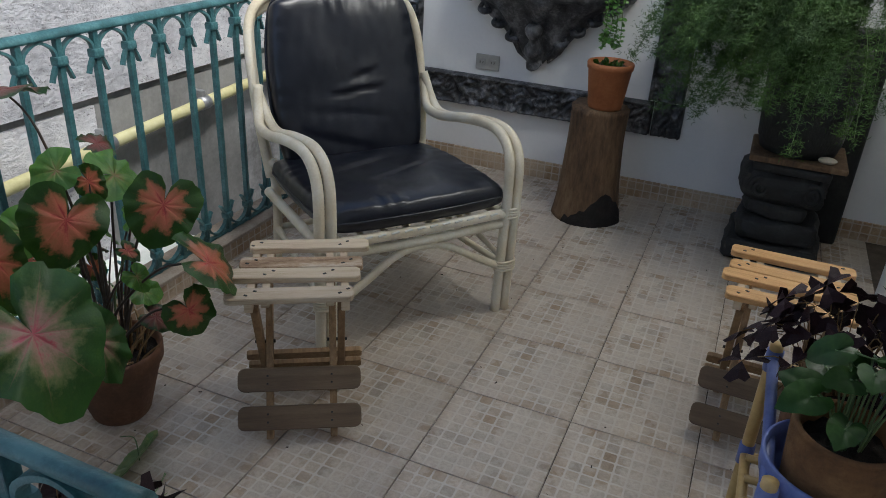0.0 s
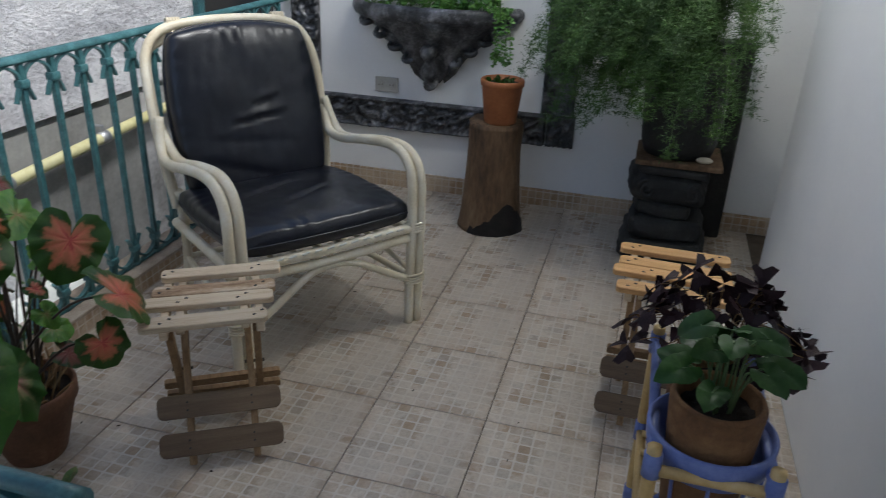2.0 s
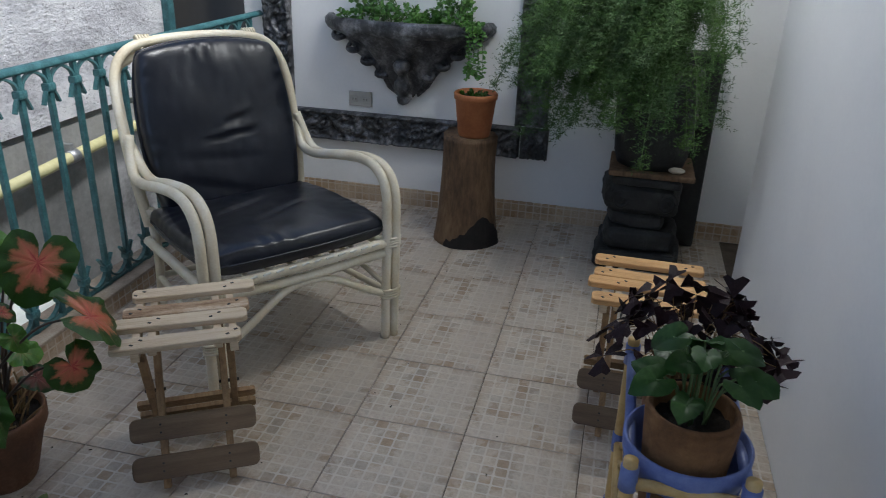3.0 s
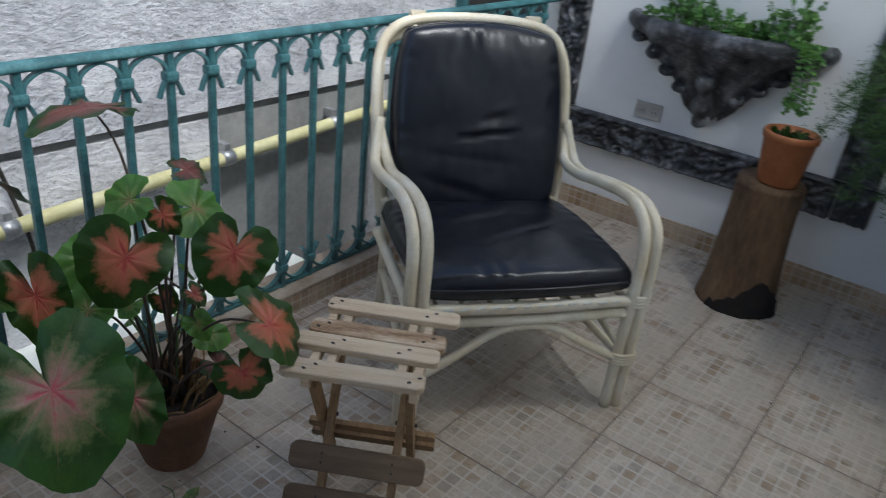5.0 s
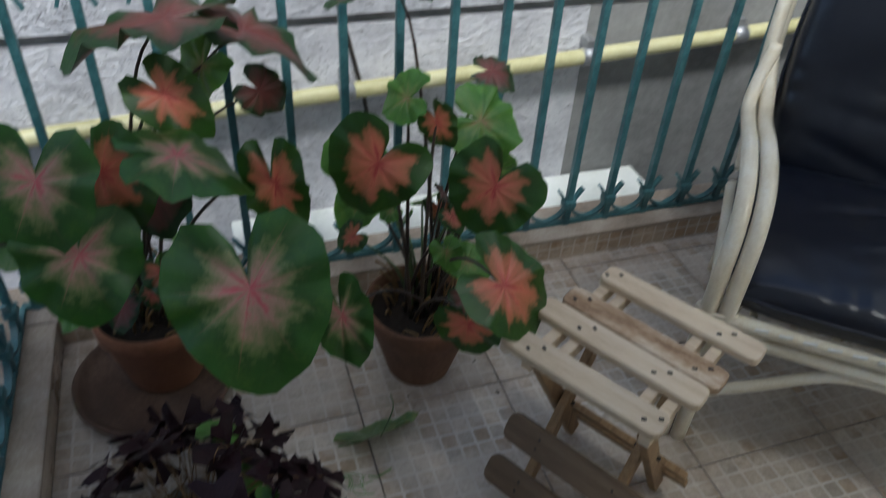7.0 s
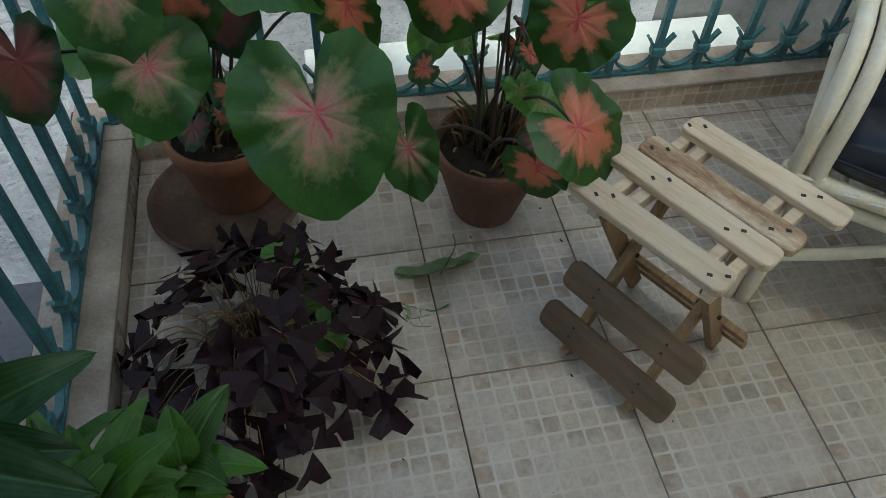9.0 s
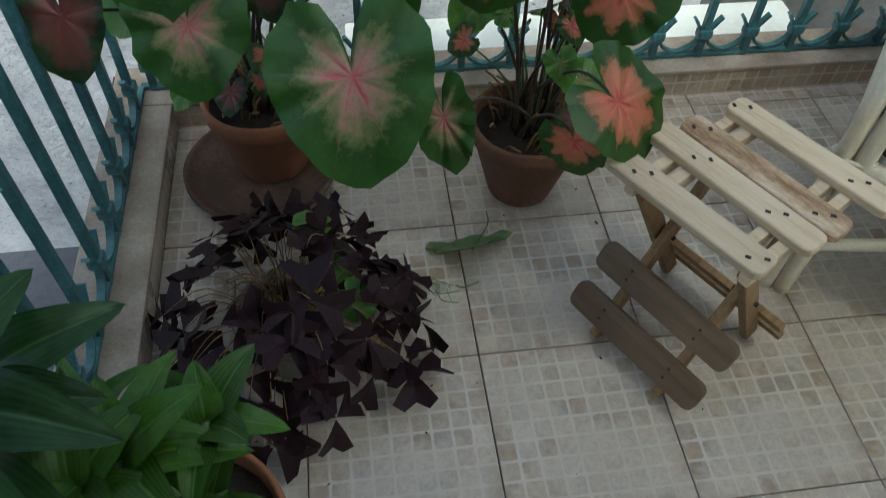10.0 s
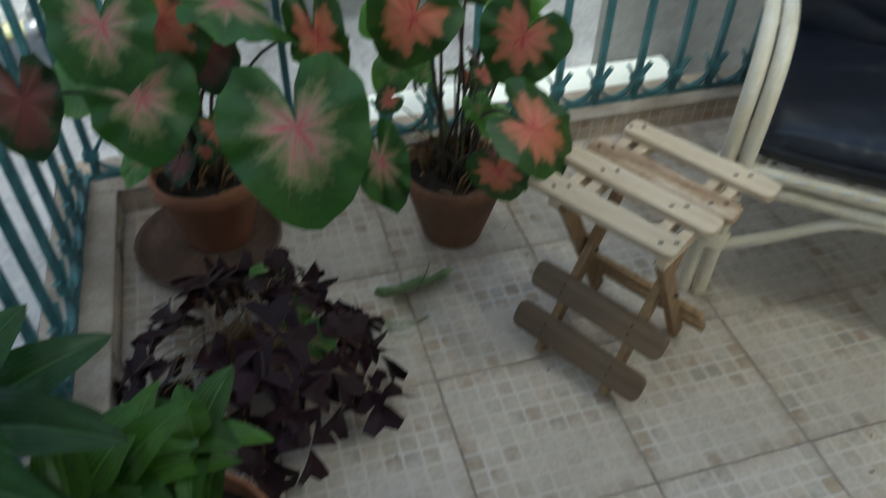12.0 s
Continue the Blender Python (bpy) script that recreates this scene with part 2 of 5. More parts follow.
def strip(points, wide, thick, axis, steps=5, bm=None):
    """Flat iron bent along a line; axis is the way of its width."""
    pts = spline(points, steps)
    bm = bm or bmesh.new()
    ax = Vector(axis).normalized()
    rows = []
    for i, p in enumerate(pts):
        t = (pts[min(i + 1, len(pts) - 1)] - pts[max(i - 1, 0)]).normalized()
        nrm = t.cross(ax).normalized()
        rows.append([bm.verts.new(p + ax * (a * wide / 2) + nrm * (b * thick / 2)) for a, b in ((-1, -1), (1, -1), (1, 1), (-1, 1))])
    for a, b in zip(rows, rows[1:]):
        for k in range(4):
            bm.faces.new((a[k], a[(k + 1) % 4], b[(k + 1) % 4], b[k]))
    bm.faces.new(rows[0][::-1]), bm.faces.new(rows[-1])
    return bm


def lathe(profile, sides=40, wobble=0.0, bm=None):
    bm = bm or bmesh.new()
    rings = []
    for r, z in profile:
        ring = []
        for k in range(sides):
            a = 2 * math.pi * k / sides
            rr = r * (1 + wobble * noise.noise(Vector((math.cos(a) * 2, math.sin(a) * 2, z * 9))))
            ring.append(bm.verts.new((rr * math.cos(a), rr * math.sin(a), z)))
        rings.append(ring)
    for a, b in zip(rings, rings[1:]):
        for k in range(sides):
            bm.faces.new((a[k], a[(k + 1) % sides], b[(k + 1) % sides], b[k]))
    bm.faces.new(rings[0][::-1]), bm.faces.new(rings[-1])
    return bm


def structure(name, bm, mat, label, category, smooth=False):
    return tagged(part(name, bm, mat, smooth=smooth), label, category, kind="structure")


# ---- the large structure ----
structure("floor", box(WEST - 0.14, EAST + 0.15, SOUTH - 0.5, NORTH + 0.14, -0.25, -0.006), M_grout, "balcony slab with dark grout under square tiles", "floor")
structure("floor_entrance", box(-1.9, WEST - 0.142, SOUTH - 0.5, -0.62, -0.25, -0.006), M_grout, "entrance slab with dark grout under square tiles", "floor")
structure("kerb_north", box(WEST - 0.14, EAST, NORTH, NORTH + 0.14, -0.005, 0.062), M_base_n, "low kerb faced with tan mosaic under the railing", "kerb")
structure("kerb_west", box(WEST - 0.14, WEST, -0.62, NORTH - 0.002, -0.005, 0.062), M_base_w, "low kerb faced with tan mosaic under the short railing", "kerb")
structure("kerb_cap_north", box(WEST - 0.14, EAST, NORTH - 0.004, NORTH + 0.14, 0.062, 0.076, 0.005), M_kerb, "worn grey-brown cap of the kerb under the railing", "kerb")
structure("kerb_cap_west", box(WEST - 0.14, WEST + 0.004, -0.62, NORTH - 0.006, 0.062, 0.076, 0.005), M_kerb, "worn grey-brown cap of the kerb under the short railing", "kerb")
structure("wall_east", box(EAST, EAST + 0.15, SOUTH - 0.25, NORTH + 0.14, -0.004, 2.298), M_wall, "white painted wall behind the wall basin", "wall")
structure("wall_south", box(-1.9, 1.90, SOUTH - 0.15, SOUTH, -0.004, 2.298), M_wall, "plain white painted wall beside the plant stand", "wall")
structure("wall_recess", box(1.90, EAST, SOUTH - 0.25, SOUTH - 0.13, -0.004, 2.298), M_wall, "white painted wall of a shallow recess", "wall")
structure("wall_back", box(-2.05, -1.9, SOUTH - 0.15, -0.62, -0.004, 2.298), M_wall, "plain white wall closing the entrance", "wall")
# Slab out of view, added to keep sky and sun off the wall side.
structure("ceiling", box(-2.05, EAST + 0.15, SOUTH - 0.25, -0.30, 2.30, 2.42), M_ceiling, "unseen roof slab added to shade the wall side of the balcony", "ceiling")
structure("skirting_east", box(EAST - 0.012, EAST - 0.001, SOUTH - 0.12, NORTH - 0.002, 0.0, 0.085), M_base_e, "tan mosaic tile skirting along the white wall", "skirting")
# the neighbour's wall across the gap: rough above a ledge line, smoother below
nb = structure("neighbour_wall", box(-4.5, 4.6, 1.12, 1.40, 0.575, 2.0), M_stucco, "rough pale grey stucco wall across the gap", "wall")
structure("neighbour_wall_lower", box(-4.5, 0.86, 1.13, 1.40, -1.6, 0.545), M_stucco, "rough pale grey stucco wall under the ledge", "wall")
structure("neighbour_wall_patch", box(0.86, 1.63, 1.135, 1.40, -1.6, 0.545), M_render, "smooth darker grey rendered patch of wall", "wall")
structure("neighbour_wall_end", box(1.63, 4.6, 1.131, 1.40, -1.6, 0.545), M_render_pale, "stained mid-grey rendered end of the wall", "wall")
structure("ledge_line", box(-4.5, 4.6, 1.145, 1.40, 0.545, 0.575), M_render, "dark recessed joint in the stucco wall", "joint")
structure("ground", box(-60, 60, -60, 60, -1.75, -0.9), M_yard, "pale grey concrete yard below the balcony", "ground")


# ---- railings ----
def railing(name, m, count, pitch, length, label, first=0.0):
    """Square bars with collars, arches of flat iron between them above and rings below; local x runs along it."""
    r = thing(name, m, label, "railing")
    top, zc, zl, foot = 0.893, 0.825, 0.145, 0.085
    part("top_rail", tube([(0, 0, top), (length * 0.5, 0, top + 0.002), (length, 0, top)], 0.0155, 10, 12, flat=0.6), M_teal, r, smooth=True)
    part("bottom_rail", box(0, length, -0.009, 0.009, foot - 0.006, foot + 0.004, 0.002), M_teal, r)
    bars = [first + pitch * i for i in range(count)]
    bar_mesh = block(0.0175, 0.0175, top - 0.075, pose(0, 0, (top + 0.075) / 2), 0.002)
    bar = part("bar", bar_mesh, M_teal, r)
    collar = part("collar", block(0.037, 0.031, 0.027, bevel=0.008), M_teal, r)
    up = bmesh.new()
    h = pitch / 2
    strip([(0.034, 0, zc - 0.052), (0.024, 0, zc - 0.028), (0.011, 0, zc), (0.018, 0, zc + 0.034), (h, 0, top - 0.012), (pitch - 0.018, 0, zc + 0.034), (pitch - 0.011, 0, zc), (pitch - 0.024, 0, zc - 0.028), (pitch - 0.034, 0, zc - 0.052)], 0.015, 0.007, (0, 1, 0), bm=up)
    arch = part("arch", up, M_teal, r)
    dn = bmesh.new()
    strip([(0.036, 0, zl + 0.045), (0.024, 0, zl + 0.028), (0.010, 0, zl), (0.020, 0, zl - 0.032), (h, 0, foot + 0.008), (pitch - 0.020, 0, zl - 0.032), (pitch - 0.010, 0, zl), (pitch - 0.024, 0, zl + 0.028), (pitch - 0.036, 0, zl + 0.045)], 0.015, 0.007, (0, 1, 0), bm=dn)
    ring = part("scroll", dn, M_teal, r)
    for i, x in enumerate(bars):
        for src, z, last in ((bar, 0, True), (collar, zc, True), (collar, zl, True), (arch, 0, False), (ring, 0, False)):
            if not last and i == count - 1:
                continue
            if i == 0 and not (src is collar and z == zl):
                src.location = (x, 0, z)
                continue
            o = new(src.name.split(".")[0], src.data)
            o.parent, o.location = r, (x, 0, z)
    return r


PITCH = 0.1225
railing("railing", pose(WEST - 0.07, NORTH + 0.055, 0), 25, PITCH, EAST - WEST + 0.068, "chipped teal wrought-iron railing with arches and collars", 0.03)
railing("railing", pose(WEST - 0.07, -0.57, 0, 0, 0, 90), 11, PITCH, 1.33, "short teal wrought-iron railing meeting the long one", 0.03)

# ---- neighbour's pipe, ledge and window ----
pipe = thing("drain_pipe", pose(0, 0, 0), "sloping aged yellow plastic drain pipe on the neighbouring wall", "pipe")
pipe_z = lambda x: 0.382 + (x - 0.20) * 0.052
part("pipe", tube([(-4.0, 1.085, pipe_z(-4.0)), (0.8, 1.085, pipe_z(0.8)), (3.6, 1.085, pipe_z(3.6))], 0.0225, 16, 4), M_pvc, pipe, smooth=True)
for x in (-0.75, 0.143, 0.856, 1.36, 2.2):
    part("clamp", tube([(x - 0.022, 1.085, pipe_z(x - 0.022)), (x + 0.022, 1.085, pipe_z(x + 0.022))], 0.0265, 16, 2), M_clamp, pipe, "grey pipe clamp", smooth=True)
    part("bracket", box(x - 0.012, x + 0.012, 1.08, 1.13, pipe_z(x) + 0.015, pipe_z(x) + 0.05, 0.004), M_clamp, pipe, "grey wall bracket")
cable = thing("cable", pose(0, 0, 0), "thin dark cable hanging down the stucco wall", "cable")
part("wire", tube([(-0.04, 1.10, 1.99), (0.02, 1.105, 1.2), (0.085, 1.108, 0.82), (0.131, 1.108, 0.623), (0.172, 1.10, 0.45), (0.208, 1.108, 0.27), (0.27, 1.11, -0.3), (0.30, 1.11, -1.5)], 0.006, 6, 8), M_nail, cable, smooth=True)
kc = thing("cable", pose(0, 0, 0), "thin black cable running along the outer edge of the kerb", "cable")
part("wire", tube([(-0.766, 0.84, 0.055), (-0.769, 0.70, 0.036), (-0.768, 0.54, 0.028), (-0.767, 0.39, 0.040), (-0.768, 0.10, 0.045), (-0.767, -0.30, 0.036), (-0.767, -0.60, 0.05)], 0.0062, 7, 6), M_nail, kc, smooth=True)
lg = thing("white_ledge", pose(0, 0, 0), "bright whitewashed ledge low on the neighbouring wall", "ledge")
part("ledge_slab", box(-0.2, 1.12, 0.93, 1.128, -0.42, -0.020, 0.008), M_ledge, lg)
nw = thing("neighbour_window", pose(0, 0, 0), "dark window with a teal frame in the neighbouring wall", "window")
# Matt near-black sheet: the unlit interior of the window painted as a colour.
M_window_dark = surface("dark_window_pane", (0.012, 0.010, 0.009), (0.02, 0.017, 0.014), (0.03, 0.026, 0.022), 3, 30, 0.7, bump=0.05)
part("pane", box(2.16, 3.2, 1.108, 1.119, 0.74, 1.9), M_window_dark, nw)
for bx in ((2.12, 2.17, 0.74, 1.95), (3.19, 3.24, 0.74, 1.95)):
    part("frame_upright", box(bx[0], bx[1], 1.085, 1.119, bx[2], bx[3], 0.004), M_teal, nw, "teal frame")
for z in (0.69, 1.90):
    part("frame_crosspiece", box(2.17, 3.19, 1.087, 1.119, z, z + 0.05, 0.004), M_teal, nw, "teal frame")


# ---- armchair ----
def armchair(m):
    c = thing("armchair", m, "cream painted cane armchair with black vinyl cushions", "chair")
    R = 0.0165
    for s in (-1, 1):
        for k, off in enumerate((0.0, 0.036)):
            x = s * (0.305 + off)
            drop = 0.0 if k == 0 else -0.004
            leg = [(x, 0.005, 0), (x, 0.0, 0.22), (x, -0.006, 0.42), (x, 0.002, 0.54), (x, 0.05, 0.60 + drop), (x, 0.14, 0.615 + drop), (x * 0.99, 0.30, 0.59 + drop),
                   (x * 0.985, 0.46, 0.555 + drop), (x * 0.985, 0.56, 0.565 + drop), (s * 0.315, 0.62, 0.64 + k * 0.03)]
            part("arm_pole", tube(leg, R, 12, 6), M_cane, c, smooth=True)
        # back leg rising into the back frame
        part("back_leg", tube([(s * 0.272, 0.645, 0), (s * 0.276, 0.60, 0.25), (s * 0.290, 0.585, 0.42)], R, 12, 6), M_cane, c, smooth=True)
        part("side_rail", tube([(s * 0.325, 0.0, 0.345), (s * 0.315, 0.3, 0.325), (s * 0.305, 0.60, 0.30)], R, 12, 4), M_cane, c, smooth=True)
        part("lower_side_rail", tube([(s * 0.325, 0.0, 0.17), (s * 0.30, 0.32, 0.16), (s * 0.274, 0.62, 0.15)], 0.012, 10, 4), M_cane, c, smooth=True)
        part("side_brace", tube([(s * 0.325, 0.01, 0.185), (s * 0.27, 0.14, 0.26), (s * 0.22, 0.26, 0.315)], 0.0095, 8, 5), M_cane, c, smooth=True)
        for z in (0.175, 0.365):
            b = bmesh.new()
            for t in range(4):
                zz = z - 0.014 + t * 0.0095
                tube([(s * 0.323 + 0.0375 * math.cos(a), 0.0 + 0.0205 * math.sin(a), zz) for a in [i * math.pi / 6 for i in range(12)]], 0.0045, 6, 2, True, bm=b)
            part("binding", b, M_cane, c, "wrapped cane binding", smooth=True)
    # back frame: double hoop
    for k in range(2):
        e, y0 = 0.0 + 0.032 * k, 0.0 + 0.02 * k
        hoop = []
        for p in ((-0.300, 0.585, 0.36), (-0.318, 0.625, 0.55), (-0.322, 0.675, 0.74), (-0.308, 0.715, 0.85), (-0.262, 0.735, 0.915), (-0.175, 0.745, 0.943), (0, 0.75, 0.952),
                  (0.175, 0.745, 0.943), (0.262, 0.735, 0.915), (0.308, 0.715, 0.85), (0.322, 0.675, 0.74), (0.318, 0.625, 0.55), (0.300, 0.585, 0.36)):
            hoop.append((p[0] * (1 - e), p[1] + y0, p[2] - e * 0.9 if p[2] > 0.9 else p[2]))
        part("back_hoop", tube(hoop, R, 12, 5), M_cane, c, smooth=True)
    for x in (-0.19, 0.20):
        b = bmesh.new()
        for t in range(5):
            xx = x - 0.02 + t * 0.01
            tube([(xx, 0.755 + 0.0155 * math.cos(a), 0.9475 + 0.0155 * math.sin(a)) for a in [i * math.pi / 6 for i in range(12)]], 0.0045, 6, 2, True, bm=b)
        part("binding", b, M_cane, c, "wrapped cane binding", smooth=True)
    # seat rails and the arched stretcher
    part("front_rail", tube([(-0.32, -0.002, 0.365), (0, -0.006, 0.362), (0.32, -0.002, 0.365)], R, 12, 5), M_cane, c, smooth=True)
    part("front_rail", tube([(-0.32, 0.0, 0.328), (0, -0.003, 0.322), (0.32, 0.0, 0.328)], R * 0.9, 12, 5), M_cane, c, smooth=True)
    part("front_arch", tube([(-0.315, 0.0, 0.145), (-0.20, 0.0, 0.215), (-0.09, 0.0, 0.287), (0, 0.0, 0.303), (0.09, 0.0, 0.287), (0.20, 0.0, 0.225), (0.315, 0.0, 0.165)], 0.0125, 10, 5), M_cane, c, smooth=True)
    part("back_rail", tube([(-0.30, 0.60, 0.30), (0.30, 0.60, 0.30)], R, 12, 4), M_cane, c, smooth=True)
    part("lower_back_rail", tube([(-0.274, 0.62, 0.15), (0.274, 0.62, 0.15)], 0.012, 10, 4), M_cane, c, smooth=True)
    for i in range(7):
        x = -0.24 + 0.08 * i
        part("seat_slat", tube([(x, 0.07, 0.322), (x, 0.3, 0.318), (x, 0.60, 0.308)], 0.008, 8, 3), M_cane, c, smooth=True)
    for i in range(5):
        x = -0.2 + 0.1 * i
        part("back_slat", tube([(x, 0.60, 0.32), (x, 0.665, 0.6), (x, 0.745, 0.955)], 0.008, 8, 4), M_cane, c, smooth=True)

    def cushion(w, d, h, top_round, seed, creases, corner_r):
        nx, ny = 56, 56
        b = bmesh.new()
        def outline(u, v):
            x, y = (u - 0.5) * w, (v - 0.5) * d
            k = top_round * max(0, v - 0.5) ** 2
            return x * (1 - k), y
        lay = []
        for side in (1, -1):
            g = []
            for j in range(ny + 1):
                row = []
                for i in range(nx + 1):
                    u, v = i / nx, j / ny
                    # superellipse mapping rounds the corners
                    a, c2 = 2 * u - 1, 2 * v - 1
                    q = corner_r
                    sx = a * math.sqrt(max(0, 1 - q * c2 * c2 * abs(a) ** 6))
                    sy = c2 * math.sqrt(max(0, 1 - q * a * a * abs(c2) ** 6))
                    x, y = outline((sx + 1) / 2, (sy + 1) / 2)
                    puff = (max(0, 1 - abs(a) ** 5) * max(0, 1 - abs(c2) ** 5)) ** 0.27
                    z = side * h / 2 * puff
                    if side > 0:
                        z *= 1.12
                        z += 0.005 * noise.noise(Vector((x * 7 + seed, y * 7, 0))) * puff
                        z += 0.0016 * noise.noise(Vector((x * 34, y * 22, seed))) * puff
                        for (cx, cy, half, depth, wid, slope) in creases:
                            dx, dy = x - cx, y - cy - slope * (x - cx)
                            fall = max(0, 1 - (dx / half) ** 2)
                            z -= depth * fall * math.exp(-(dy / wid) ** 2) - 0.5 * depth * fall * math.exp(-((dy - 2.4 * wid) / (2.2 * wid)) ** 2)
                        rim = max(0, abs(c2) - 0.72) / 0.28
                        z += 0.0075 * rim * (1 - abs(c2) ** 8) * math.sin(x * 88 + 2.4 * math.sin(x * 31 + seed)) * (0.55 + 0.45 * math.sin(x * 13 + seed))
                        rimx = max(0, abs(a) - 0.75) / 0.25
                        z += 0.0045 * rimx * (1 - abs(a) ** 8) * math.sin(y * 90 + 2 * math.sin(y * 27 + seed))
                    row.append(b.verts.new((x, y, z)))
                g.append(row)
            lay.append(g)
            for j in range(ny):
                for i in range(nx):
                    f = (g[j][i], g[j][i + 1], g[j + 1][i + 1], g[j + 1][i])
                    b.faces.new(f if side > 0 else f[::-1])
        bmesh.ops.remove_doubles(b, verts=b.verts[:], dist=0.0004)
        edge = spline([v.co.copy() for v in (lay[0][0] + [r[-1] for r in lay[0][1:]] + lay[0][-1][::-1][1:] + [r[0] for r in lay[0][::-1][1:-1]]) if v.is_valid][::4], 2, True)
        return b, edge

    b, edge = cushion(0.635, 0.61, 0.10, 0.0, 3.1, ((0.05, -0.06, 0.16, 0.004, 0.012, 0.5), (-0.05, 0.05, 0.14, 0.004, 0.012, 0.4), (0.0, 0.22, 0.25, 0.006, 0.02, 0.0)), 0.12)
    seat = part("seat_cushion", b, M_vinyl, c, "glossy creased black vinyl seat cushion", smooth=True)
    seat.matrix_local = pose(0, 0.288, 0.405, -3.0, 0, 0)
    part("piping", tube([p for p in edge], 0.0045, 6, 1, True, raw=True), M_vinyl, seat, smooth=True)
    b, edge = cushion(0.565, 0.60, 0.11, 0.14, 7.7, ((0.02, -0.035, 0.11, 0.013, 0.006, 0.10), (0.05, 0.02, 0.06, 0.007, 0.007, 0.20), (-0.02, -0.11, 0.18, 0.003, 0.012, -0.12), (-0.08, -0.20, 0.16, 0.004, 0.014, -0.3)), 0.25)
    back = part("back_cushion", b, M_vinyl, c, "glossy black vinyl back cushion with a pinched crease", smooth=True)
    back.matrix_local = pose(0, 0.612, 0.662, 74, 0, 0)
    part("piping", tube([p for p in edge], 0.0045, 6, 1, True, raw=True), M_vinyl, back, smooth=True)
    for i in range(12):
        x = -0.25 + 0.044 * i
        part("lace", tube([(x, -0.024, 0.374), (x + 0.024, -0.025, 0.378)], 0.0036, 6, 1), M_lace, c, "white lacing cord")
    return c


armchair(pose(0.882, -0.100, 0, 0, 0, -37.9) @ Matrix.Diagonal((0.962, 0.975, 0.995, 1)))


# ---- folding stools ----
def rounded_slat(length, width, thick, r=0.012):
    b = bmesh.new()
    pts = []
    for cx, cy, a0 in ((length / 2 - r, width / 2 - r, 0), (-length / 2 + r, width / 2 - r, 90), (-length / 2 + r, -width / 2 + r, 180), (length / 2 - r, -width / 2 + r, 270)):
        for k in range(4):
            a = radians(a0 + 30 * k)
            pts.append((cx + r * math.cos(a), cy + r * math.sin(a)))
    lo = [b.verts.new((x, y, -thick / 2)) for x, y in pts]
    hi = [b.verts.new((x, y, thick / 2)) for x, y in pts]
    b.faces.new(lo[::-1])
    top = b.faces.new(hi)
    for i in range(len(pts)):
        b.faces.new((lo[i], lo[(i + 1) % len(pts)], hi[(i + 1) % len(pts)], hi[i]))
    bmesh.ops.bevel(b, geom=list(top.edges), offset=0.002, segments=1, affect="EDGES")
    return b


